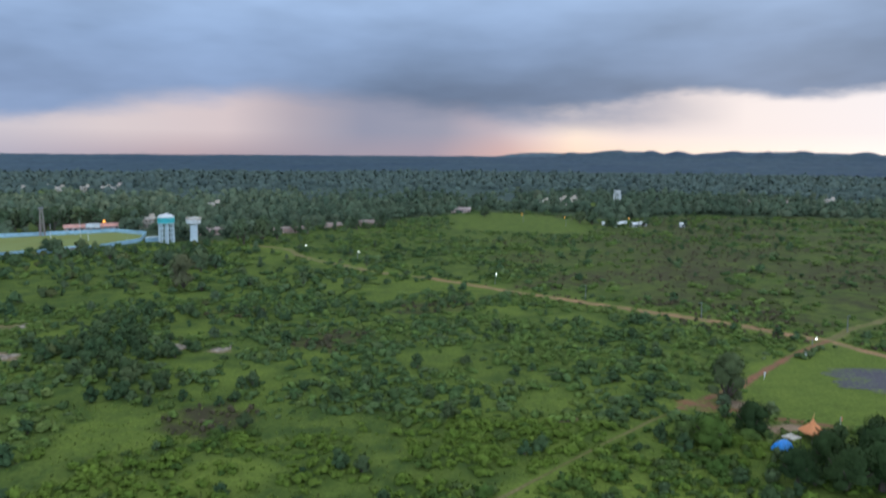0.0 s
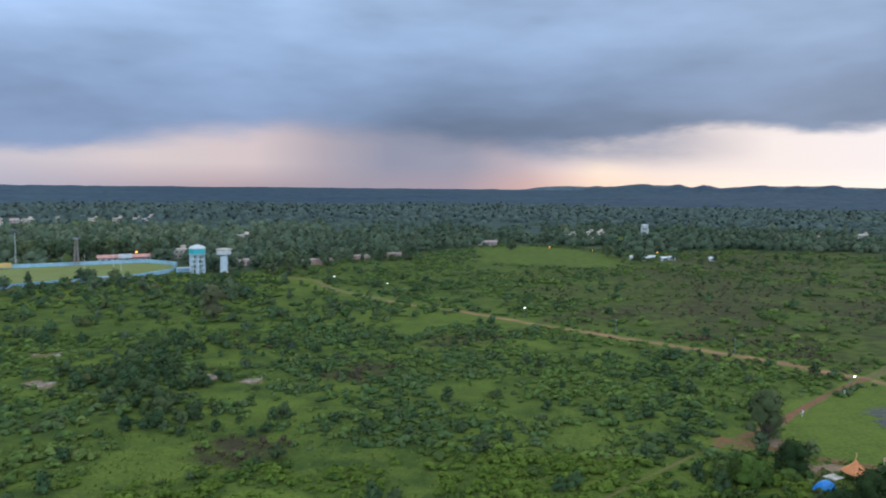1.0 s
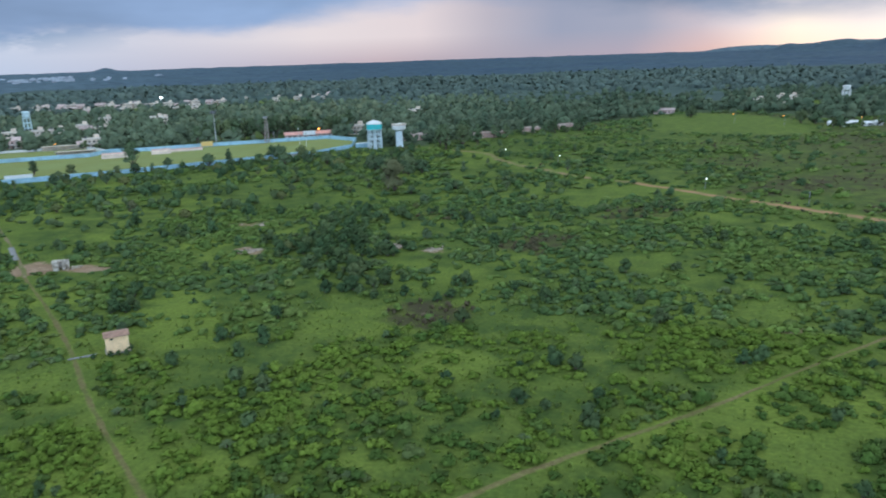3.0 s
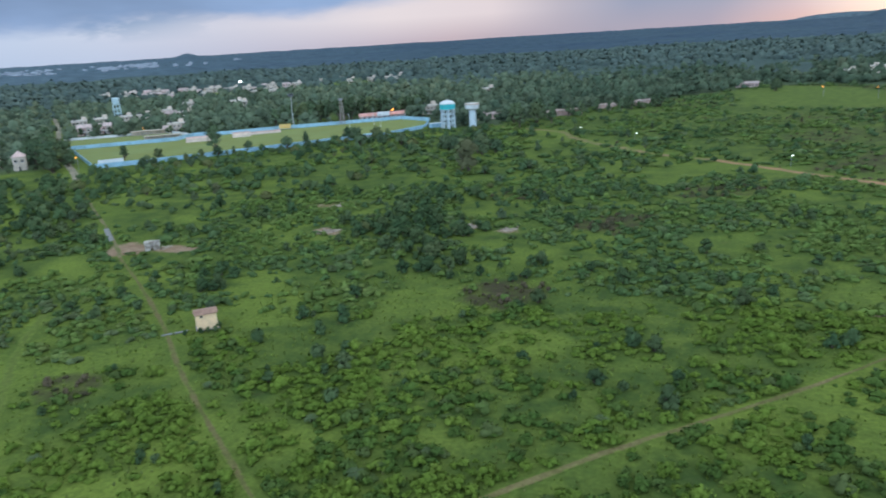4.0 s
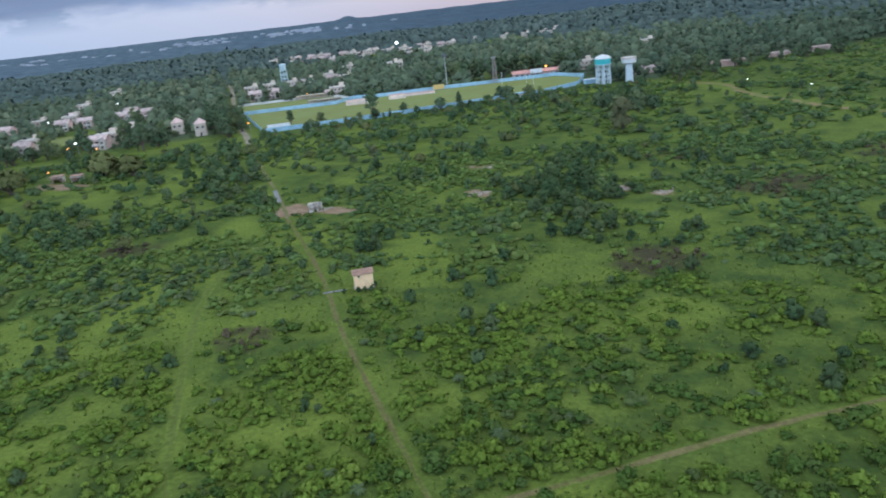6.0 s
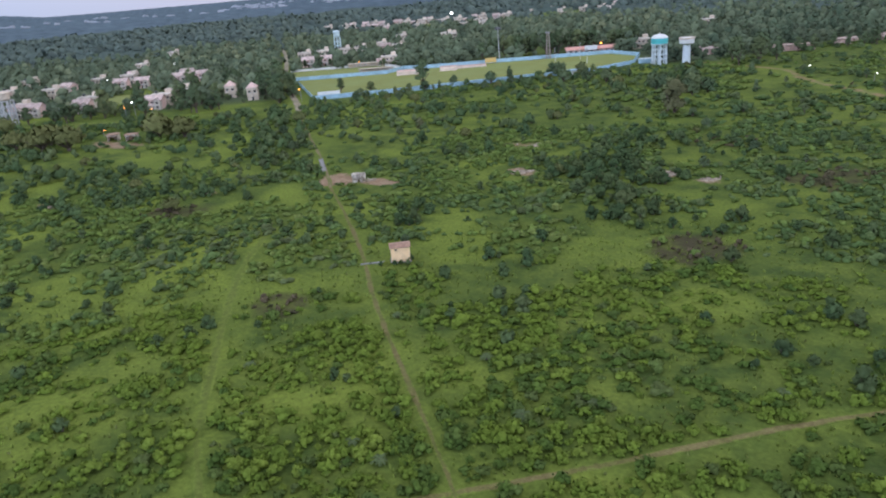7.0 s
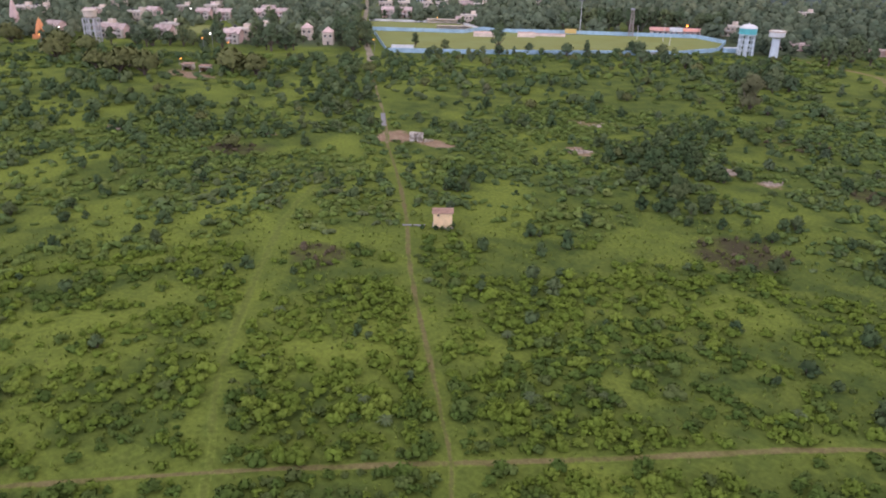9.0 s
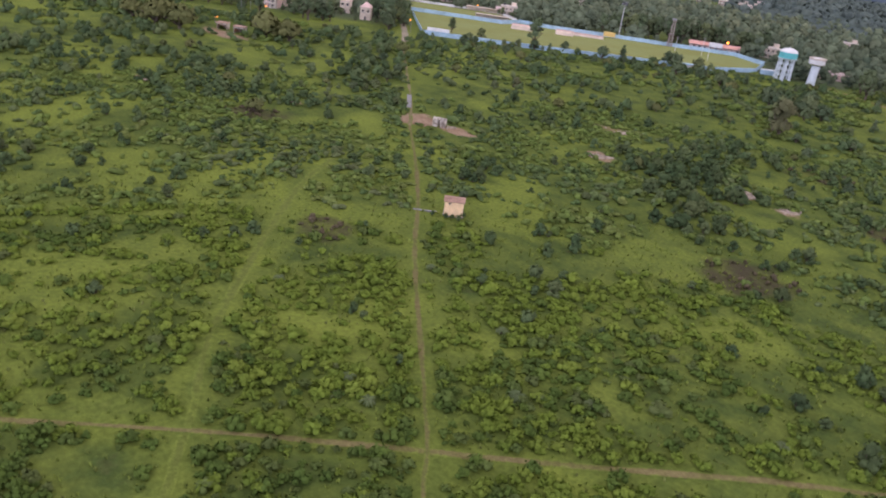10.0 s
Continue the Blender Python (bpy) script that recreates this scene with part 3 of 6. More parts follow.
# ---- ground ----
def ground():
    """One sheet: fine where the camera passes, coarse to the horizon, with low hills far off."""
    r = np.concatenate([np.arange(4, 40, 6.0), np.arange(40, 260, 1.6), np.geomspace(260, 5200, 110)])
    a = np.radians(np.concatenate([np.arange(-180, -84, 6.0), np.arange(-84, 40, 0.5), np.arange(40, 180, 6.0)]))
    rr, aa = np.meshgrid(r, a, indexing="ij")
    x, y = rr * np.sin(aa), rr * np.cos(aa)
    rise = np.clip((rr - 1500) / 3300, 0, 1) ** 1.3
    z = rise * 30
    n, m = rr.shape
    i, j = np.meshgrid(np.arange(n - 1), np.arange(m), indexing="ij")
    k = (j + 1) % m
    f = np.stack([i * m + j, i * m + k, (i + 1) * m + k, (i + 1) * m + j], -1).reshape(-1, 4)[:, ::-1]
    v = np.stack([x, y, z], -1).reshape(-1, 3)
    v = np.concatenate([v, [[0, 0, 0]]])
    centre = np.array([[len(v) - 1, (q + 1) % m, q, q] for q in range(m)])
    me = mesh_from("ground", v, f, GRASS, True)
    bm = bmesh.new()
    bm.from_mesh(me)
    bm.verts.ensure_lookup_table()
    for c in centre:
        bm.faces.new([bm.verts[int(q)] for q in c[:3]])
    bm.to_mesh(me)
    bm.free()
    X, Y = v[:, 0], v[:, 1]
    cover = np.zeros((len(v), 4), np.float32)
    wob = value_noise(X, Y, 0.25, 1) - 0.5 + 0.6 * (value_noise(X, Y, 0.7, 2) - 0.5)
    for bx, by, la, lb, how in BARE:
        d = np.hypot((X - bx) / la, (Y - by) / lb) + wob * 0.9
        cover[:, 0] = np.maximum(cover[:, 0], how * np.clip(1.7 - d, 0, 1))
    cover[:, 0] = np.maximum(cover[:, 0], 0.22 * growth(X, Y, BROWN[:6]))
    for line, wide in ROADS[:7]:
        d = near_line(X, Y, line)
        cover[:, 1] = np.maximum(cover[:, 1], (0.6 if wide > 3 else 0.32) * np.clip(1.6 - d / (wide + 1.5) + wob, 0, 1))
    cover[:, 1] = np.maximum(cover[:, 1], np.clip(2.6 * (value_noise(X, Y, 0.05, 3) * 0.6 + value_noise(X, Y, 0.14, 4) * 0.4) - 1.15, 0, 0.85) * np.where((X > -130) & (np.hypot(X, Y) > 125), 0.6, 1))
    cover[:, 1] = np.maximum(cover[:, 1], 0.8 * growth(X, Y, OPEN_GRASS))
    cover[:, 1] = np.maximum(cover[:, 1], 0.5 * inside(X + wob * 5, Y + wob * 8, GREEN))
    cover[:, 1] = np.maximum(cover[:, 1], 1.0 * inside(X + wob * 18, Y + wob * 28, MOWN))
    east = np.clip(near_line(X, Y, MAIN_ROAD) / 14 - 0.4, 0, 1) * (Y > 305 - 0.9 * X) * inside(X, Y, SCRUB)
    cover[:, 1] *= 1 - 0.75 * east
    streak = value_noise(X, Y, 0.03, 5) * 0.6 + value_noise(X * 0.5, Y, 0.09, 2) * 0.4
    cover[:, 2] = np.clip(east * (0.05 + 0.75 * np.clip(X - 20, 0, 100) / 100) * np.clip(3.2 * streak - 0.5, 0, 1), 0, 1)
    cover[:, 2] = np.maximum(cover[:, 2], 0.95 * growth(X, Y, BROWN)) * ~inside(X, Y, MOWN)
    glade = value_noise(X, Y, 0.006, 1) * 0.6 + value_noise(X, Y, 0.02, 2) * 0.4
    cover[:, 3] = ~inside(X, Y, SCRUB) & ~inside(X, Y, PITCH) & ~inside(X, Y, MOWN) & (np.hypot(X, Y) > 250)
    cover[:, 3] *= np.clip(6 * (glade - 0.28), 0, 1) * np.clip((near_line(X, Y, EDGE_ROAD) - 34) / 10, 0, 1) * np.clip((near_line(X, Y, COLONY_ROAD) - 8) / 6, 0.2, 1) * (np.hypot(X + 475, Y - 280) > 30)
    att = me.attributes.new("cover", "FLOAT_COLOR", "POINT")
    att.data.foreach_set("color", cover.ravel())
    tagged(new("ground", me), "open grassland with green scrub and bare earth", "ground", kind="structure")


ground()


def ribbon(name, line, wide, z, mat, label, wobble=0.25, category="road"):
    """A strip of road or track with uneven edges, laid on the ground."""
    p = spline(line, 1.6 if len(line) and abs(line[-1][0]) < 600 else 8)
    d = np.gradient(p, axis=0)
    side = np.stack([-d[:, 1], d[:, 0]], 1) / np.hypot(d[:, 0], d[:, 1])[:, None]
    s = np.arange(len(p))
    l = wide / 2 * (1 + wobble * (value_noise(s, s * 0, 0.35, 0) * 2 - 1) + wobble * (value_noise(s, s * 0, 0.11, 1) * 2 - 1))
    r = wide / 2 * (1 + wobble * (value_noise(s, s * 0 + 9, 0.35, 2) * 2 - 1) + wobble * (value_noise(s, s * 0 + 9, 0.11, 3) * 2 - 1))
    far = np.clip((np.hypot(p[:, 0], p[:, 1]) - 1500) / 3300, 0, 1) ** 1.3 * 30
    across = np.array([1.0, 0.5, 0.0, -0.5, -1.0])
    rows = [np.c_[p + side * np.where(c > 0, l * c, r * c)[:, None], far + z + 0.03 * (1 - c * c)] for c in across]
    n = len(p)
    i = np.arange(n - 1)
    f = np.concatenate([np.stack([i + q * n, i + q * n + n, i + q * n + n + 1, i + q * n + 1], 1) for q in range(4)])
    me = mesh_from(name, np.concatenate(rows), f, mat)
    me.attributes.new("rim", "FLOAT", "POINT").data.foreach_set("value", np.repeat(np.abs(across), n).astype(np.float32))
    return tagged(new(name, me), label, category, kind="structure")


ribbon("road", MAIN_ROAD[:5], 6.0, 0.05, FADED, "overgrown far end of the dirt road", 0.35)
ribbon("road", MAIN_ROAD[4:], 7.0, 0.05, EARTH, "unpaved pale brown dirt road across the scrub")
ribbon("road", BRANCH, 4.5, 0.04, TRACK, "grassy side road leaving the dirt junction")
ribbon("path", RED_PATH, 4.2, 0.07, RED_EARTH, "bare reddish earth path to the stalls", category="path")
ribbon("path", EAST_TRACK, 1.15, 0.04, TRACK, "narrow trodden track through low scrub", 0.35, "path")
ribbon("path", NORTH_TRACK[:7], 1.15, 0.06, WORN, "narrow trodden track past the pump house", 0.35, "path")
ribbon("path", NORTH_TRACK[6:], 1.4, 0.06, LANE, "pale earth lane towards the stadium road", 0.3, "path")
ribbon("path", SIDE_TRACK, 1.8, 0.03, FAINT, "faint grassy wheel track in the scrub", 0.4, "path")
ribbon("road", COLONY_ROAD, 4.2, 0.08, TAR, "straight worn tar road beside the stadium", 0.12)
ribbon("road", EDGE_ROAD, 9.0, 0.04, FAINT, "grassy verge road along the housing colony", 0.2)


def flat(name, poly, z, mat, label, category, wobble=0.0, step=4.0):
    p = spline([*poly, poly[0]], step) if wobble else np.array(poly, float)
    if wobble:
        p = p[:-1] + (np.stack([value_noise(p[:-1, 0], p[:-1, 1], 0.4, 1), value_noise(p[:-1, 0], p[:-1, 1], 0.4, 2)], 1) - 0.5) * 2 * wobble
    bm = bmesh.new()
    bm.faces.new([bm.verts.new((*q, z)) for q in p])
    bmesh.ops.recalc_face_normals(bm, faces=bm.faces)
    if bm.faces[:][0].normal.z < 0:
        bmesh.ops.reverse_faces(bm, faces=bm.faces[:])
    bmesh.ops.triangulate(bm, faces=bm.faces[:])
    me = bpy.data.meshes.new(name)
    bm.to_mesh(me)
    bm.free()
    me.materials.append(mat)
    return tagged(new(name, me), label, category, kind="structure")


def blot(name, x, y, la, lb, z, mat, label, category, thin=1.0):
    """A flat uneven spot that thins out into the grass."""
    n, rings = 64, np.linspace(0, 1, 7)
    a = np.linspace(0, 2 * math.pi, n, endpoint=False)
    r = 1 + 0.5 * (value_noise(3 * np.cos(a), 3 * np.sin(a), 0.8, 2) - 0.5) + 0.3 * (value_noise(3 * np.cos(a), 3 * np.sin(a), 2.2, 3) - 0.5)
    v = np.concatenate([np.stack([x + la * q * r * np.cos(a), y + lb * q * r * np.sin(a), np.full(n, z)], 1) for q in rings])
    i = np.arange(n)
    f = np.concatenate([np.stack([q * n + i, (q + 1) * n + i, (q + 1) * n + (i + 1) % n, q * n + (i + 1) % n], 1) for q in range(6)])
    me = mesh_from(name, v, f, mat)
    me.attributes.new("rim", "FLOAT", "POINT").data.foreach_set("value", np.repeat(rings * thin, n).astype(np.float32))
    tagged(new(name, me), label, category, kind="structure")


blot("puddle", 120, 176, 26, 16, 0.08, MUD, "grey wet mud flat beside the red path", "mud", 0.78)
blot("bare_patch", 56, 159.5, 6, 4.5, 0.1, RED_EARTH, "bare red earth where the path ends", "earth", 0.8)
ribbon("path", [(54, 160), (62, 156), (68, 152), (74, 149), (88, 144), (100, 140)], 4.6, 0.09, RED_EARTH, "bare reddish ground round the stalls", 0.3, "path")
flat("lawn", PITCH, 0.05, LAWN, "mown yellow-green cricket field inside the blue wall", "lawn")
flat("lawn", PRACTICE, 0.05, LAWN, "second mown field behind the stadium", "lawn")
flat("lawn", [(-470, 300), (-430, 285), (-440, 262), (-490, 258), (-520, 280)], 0.05, LAWN, "small green between the colony houses", "lawn", 4.0)

# ---- vegetation ----
def icosahedron():
    bm = bmesh.new()
    bmesh.ops.create_icosphere(bm, subdivisions=1, radius=1.0)
    v = np.array([p.co[:] for p in bm.verts])
    f = np.array([[q.index for q in p.verts] for p in bm.faces])
    bm.free()
    return v, f[v[f].mean(axis=1)[:, 2] > -0.45]


ICO_V, ICO_F = icosahedron()


def leafy(seed, lumps, leaves, leaf, wide, tall, base=0.0, core=0.8, lump=(0.42, 0.62), jitter=0.45, whole=0.3, spread=(0.8, 1.22)):
    """A leafy dome: uneven lumps, each a core under a coat of small leaf sprays. Returns corners, triangles and rounded normals."""
    r = np.random.default_rng(seed)
    vs, fs, ns, n = [], [], [], 0
    turn, long = r.uniform(0, 6.28), r.uniform(0.78, 1.0)
    for q in range(lumps):
        k = r.uniform(*lump) if lumps > 1 else 1.0
        size = np.array([wide * k, wide * k, min(wide * k * 0.95, tall * 0.5)])
        ang, out = turn + 2.4 * q + r.uniform(-0.4, 0.4), math.sqrt(q / max(1, lumps - 1)) * r.uniform(0.75, 1.12)
        rad = wide * out * (1 - 0.75 * k) if lumps > 1 else 0.0
        top = tall * (0.42 + 0.58 * math.sqrt(max(0.0, 1 - min(1, out) ** 2))) * r.uniform(0.82, 1.06)
        if tall > 1.5 * wide and q % 2:
            top *= r.uniform(0.5, 0.9)
        c = np.array([rad * math.cos(ang), rad * math.sin(ang) * long, base + max(size[2] * 0.55, top - size[2])])
        v = ICO_V * size * core * (1 + r.uniform(-0.16, 0.16, (len(ICO_V), 1))) + c
        vs.append(v), fs.append(ICO_F + n), ns.append(ICO_V)
        n += len(v)
        k = max(4, leaves // lumps)
        d = r.normal(size=(k, 3))
        d[:, 2] = np.abs(d[:, 2]) - 0.35 * r.random(k)
        d /= np.linalg.norm(d, axis=1)[:, None]
        p = c + d * size * r.uniform(*spread, (k, 1))
        up = d + r.normal(size=(k, 3)) * jitter
        up /= np.linalg.norm(up, axis=1)[:, None]
        s = np.cross(up, r.normal(size=(k, 3)))
        s /= np.linalg.norm(s, axis=1)[:, None]
        t = np.cross(up, s)
        w1, w2 = leaf * r.uniform(0.6, 1.3, (k, 1)), leaf * r.uniform(0.4, 0.9, (k, 1))
        quad = np.stack([p - s * w1, p - t * w2 + up * leaf * 0.15, p + s * w1, p + t * w2 + up * leaf * 0.15], 1).reshape(-1, 3)
        i = n + 4 * np.arange(k)[:, None]
        vs.append(quad), fs.append(np.concatenate([i + [0, 1, 2], i + [0, 2, 3]])), ns.append(np.repeat(0.65 * d + 0.35 * up, 4, axis=0))
        n += 4 * k
    v, nn = np.concatenate(vs), np.concatenate(ns)
    nn = nn / np.linalg.norm(nn, axis=1)[:, None] + whole * ((v - (0, 0, base + 0.2 * tall)) / (wide, wide, tall) + (0, 0, 0.35))
    return v, np.concatenate(fs), nn / np.linalg.norm(nn, axis=1)[:, None]


def scattered(name, variants, x, y, size, mat, label, category, z=0.0, squash=(0.8, 1.2)):
    """One object of many plants, set down at the given places."""
    if not len(x):
        return None
    pick = rng.integers(0, len(variants), len(x))
    turn = rng.uniform(0, 6.283, len(x))
    squash = rng.uniform(*squash, len(x))
    tint = rng.random(len(x))
    vs, fs, ns, ts, n = [], [], [], [], 0
    z = np.broadcast_to(z, x.shape)
    for q, (v, f, nv) in enumerate(variants):
        i = np.flatnonzero(pick == q)
        if not len(i):
            continue
        c, s = np.cos(turn[i])[:, None], np.sin(turn[i])[:, None]
        k = size[i][:, None]
        px = (v[:, 0] * c - v[:, 1] * s) * k + x[i][:, None]
        py = (v[:, 0] * s + v[:, 1] * c) * k + y[i][:, None]
        pz = v[:, 2] * k * squash[i][:, None] + z[i][:, None]
        vs.append(np.stack([px, py, pz], -1).reshape(-1, 3))
        if nv is not None:
            ns.append(np.stack([nv[:, 0] * c - nv[:, 1] * s, nv[:, 0] * s + nv[:, 1] * c, np.broadcast_to(nv[:, 2], px.shape)], -1).reshape(-1, 3))
        ts.append(np.repeat(tint[i], len(v)))
        fs.append((f[None] + (n + len(v) * np.arange(len(i)))[:, None, None]).reshape(-1, 3))
        n += len(v) * len(i)
    me = mesh_from(name, np.concatenate(vs), np.concatenate(fs), mat, False, np.concatenate(ns) if ns else None, np.concatenate(ts))
    return tagged(new(name, me), label, category, kind="stuff")


def in_view(x, y, near=36):
    """The sector of the plan that the flight looks over."""
    a, r = np.degrees(np.arctan2(x, y + 6)), np.hypot(x, y)
    return (a > -80) & (a < 36) & (r > near)


def road_free(x, y, extra=0.6):
    ok = np.ones(x.shape, bool)
    for line, wide in ROADS:
        ok &= near_line(x, y, line) > wide / 2 + extra
    return ok


def bare_level(x, y):
    b = np.zeros(x.shape)
    for bx, by, la, lb, how in BARE:
        b = np.maximum(b, how * np.clip(1.6 - np.hypot((x - bx) / la, (y - by) / lb), 0, 1))
    return b


def scrub(near, far, density):
    """Places of dark, light and dry bushes in one ring of the plan, at so many tries a square metre."""
    n = int(density * (far * 1.75 * far))
    x, y = rng.uniform(-far, far * 0.75, n), rng.uniform(-0.3 * far if far < 200 else 0, far, n)
    r = np.hypot(x, y)
    keep = (r >= near) & (r < far) & in_view(x, y)
    x, y = x[keep], y[keep]
    free = inside(x, y, SCRUB) & ~inside(x, y, PITCH) & ~inside(x, y, GREEN) & ~inside(x, y, MOWN)
    x, y = x[free], y[free]
    free = road_free(x, y) & (bare_level(x, y) < 0.5) & (np.hypot(x + 106, y - 112) > 5.5) & (np.hypot(x + 110, y - 111) > 4) & (np.hypot(x + 166, y - 164) > 6)
    x, y = x[free], y[free]
    r, thick = np.hypot(x, y), growth(x, y, THICKETS + MORE_THICKETS)
    low, grass = growth(x, y, LOW_SCRUB + SIDE_SCRUB), growth(x, y, OPEN_GRASS)
    east = (y > 305 - 0.9 * x) & (x > -60)
    west = np.clip((-x - 60) / 200, 0, 1)
    spread = value_noise(x, y, 0.036, 2) * 0.45 + value_noise(x, y, 0.10, 3) * 0.35 + value_noise(x, y, 0.27, 4) * 0.2
    lone = value_noise(x, y, 0.05, 5) * 0.5 + value_noise(x, y, 0.16, 0) * 0.5
    per = 0.09 / density
    dark = rng.random(len(x)) < per * (1 - 0.7 * grass) * (0.55 * thick + 0.12 * np.clip(4 * lone - 1.4, 0.15, 1.4) * (0.7 + 0.45 * west) * np.where(east, 0.4, 1) * np.clip((r - 40) / 130, 0.25, 1) * np.where((x > -170) & (r > 150), 0.72, 1.1))
    light = ~dark & (rng.random(len(x)) < np.maximum(np.clip(8.5 * (spread - 0.455 - 0.1 * (r < 160) * west + 0.03 * np.clip((x + 75) / 40, 0, 1) + 0.03 * (r > 150) * (x > -170)), 0.04, 0.9) * np.where(east, 0.95 - 0.45 * np.clip((x - 30) / 80, 0, 1), 1), 0.97 * low) * (1 - 0.78 * grass) * (1 - 0.5 * thick))
    brown = growth(x, y, BROWN)
    light &= rng.random(len(x)) > 0.8 * brown
    dry = ~dark & ~light & (rng.random(len(x)) < np.maximum(east * 0.5 * np.clip(4 * (value_noise(x, y, 0.03, 5) - 0.35), 0, 1), 0.5 * brown))
    return np.stack([x, y], 1)[dark], np.stack([x, y], 1)[light], np.stack([x, y], 1)[dry]


RINGS = [scrub(36, 92, 0.62), scrub(92, 150, 0.48), scrub(150, 290, 0.21), scrub(290, 720, 0.055)]
LOW_FORMS = [[leafy(60 + q, 7, 70, 0.19, 1.3, 1.2 + 0.07 * q, 0, 0.8, (0.32, 0.5), 0.55, 0.5, (0.8, 1.3)) for q in range(8)], [leafy(70 + q, 5, 45, 0.23, 1.3, 1.2 + 0.07 * q, 0, 0.82, (0.36, 0.56), 0.55, 0.5, (0.8, 1.3)) for q in range(7)],
             [leafy(40 + q, 3, 14, 0.35, 1.25, 1.25 + 0.06 * q, 0, 0.86, whole=0.4, spread=(0.8, 1.3)) for q in range(6)], [leafy(50 + q, 2, 10, 0.5, 1.8, 1.5, 0, 0.86, whole=0.5, spread=(0.8, 1.3)) for q in range(5)]]
DARK_FORMS = [[leafy(20 + q, 7, 110, 0.22, 1.4, 2.4) for q in range(2)], [leafy(20 + q, 6, 80, 0.24, 1.4, 2.6) for q in range(6)], [leafy(20 + q, 5, 44, 0.32, 1.5, 2.7, 0, 0.84, whole=0.3, spread=(0.8, 1.25)) for q in range(6)], [leafy(30 + q, 4, 20, 0.5, 2.0, 3.0, 0, 0.86, whole=0.4, spread=(0.8, 1.25)) for q in range(6)]]


def bush_template(seed):
    ob = tagged(new("bush"), "dense dark green thorny bush in the grass", "bush", "dark bushes")
    bm = bmesh.new()
    r = random.Random(seed)
    for q in range(4):
        a = q * 1.57 + r.uniform(-0.4, 0.4)
        tube(bm, (0.1 * math.cos(a), 0.1 * math.sin(a), -0.1), (0.7 * math.cos(a), 0.7 * math.sin(a), 1.3), 0.09, 0.03, 6)
    part("trunk", bm, BARK, ob)
    v, f, nv = leafy(seed, 9, 220, 0.2, 1.5, 2.5, 0.05, 0.82, (0.36, 0.56))
    leaves = new("leaves", mesh_from("leaves", v, f, DARK_LEAF, normals=nv))
    leaves.parent = ob
    return ob


BUSHES = [bush_template(300 + q) for q in range(6)]
alone = np.concatenate([RINGS[0][0], RINGS[1][0], RINGS[2][0]])
alone = alone[np.argsort(np.hypot(alone[:, 0], alone[:, 1]))]
RINGS[0], RINGS[1], RINGS[2] = (alone[:0], *RINGS[0][1:]), (alone[:0], *RINGS[1][1:]), (alone[300:], *RINGS[2][1:])
for q, (x, y) in enumerate(alone[:300]):
    k = rng.uniform(0.45, 1.35) * (1 + 0.4 * float(growth(np.array([x]), np.array([y]), THICKETS[:3])[0]))
    m = pose(x, y, 0, 0, 0, rng.uniform(0, 360))
    ob = BUSHES[q] if q < 6 else copy_thing(BUSHES[q % 6], m)
    ob.matrix_basis = m @ Matrix.Diagonal((k, k, k * rng.uniform(0.85, 1.25), 1))
SPREAD, FLAT = (0.94, 1.02, 1.32, 1.6), ((0.75, 1.15), (0.65, 1.05), (0.5, 0.85), (0.5, 0.85))
for q, (dark, light, dry) in enumerate(RINGS):
    mid = rng.random(len(light)) < np.clip(3.2 * (value_noise(light[:, 0], light[:, 1], 0.045, 4) * 0.6 + value_noise(light[:, 0], light[:, 1], 0.2, 1) * 0.4) - 1.2 - 0.95 * growth(light[:, 0], light[:, 1], LOW_SCRUB) + np.clip((light[:, 0] + 70) / 120, 0, 0.45) * np.clip((25 - light[:, 0]) / 30, 0.1, 1), 0.04, 0.9)
    scattered("mid_scrub", LOW_FORMS[q], light[mid, 0], light[mid, 1], (rng.uniform(0.35, 1.1, mid.sum()) + 0.6 * rng.random(mid.sum()) ** 5) * SPREAD[q], MID_LEAF if q < 2 else HAZED_MID_LEAF, "deeper green leafy scrub among the grass", "scrub", 0.0, FLAT[q])
    light = light[~mid]
    scattered("low_scrub", LOW_FORMS[q], light[:, 0], light[:, 1], (rng.uniform(0.35, 1.1, len(light)) + 0.6 * rng.random(len(light)) ** 5) * SPREAD[q], LIGHT_LEAF if q < 2 else HAZED_LIGHT_LEAF, "low bright green leafy scrub over the grass", "scrub", 0.0, FLAT[q])
    scattered("dark_scrub", DARK_FORMS[q], dark[:, 0], dark[:, 1], rng.uniform(0.55, 1.55, len(dark)) * (1 + 0.35 * growth(dark[:, 0], dark[:, 1], THICKETS[:3]) + 0.12 * np.clip((-dark[:, 0] - 60) / 200, 0, 1)), DARK_LEAF, "scattered dark green thorny bushes", "bush")
    scattered("dry_scrub", LOW_FORMS[max(q, 2)], dry[:, 0], dry[:, 1], rng.uniform(0.5, 0.95, len(dry)) * (1.0 if q < 3 else 0.7), DRY_LEAF, "brownish dry low scrub beyond the dirt road", "scrub")


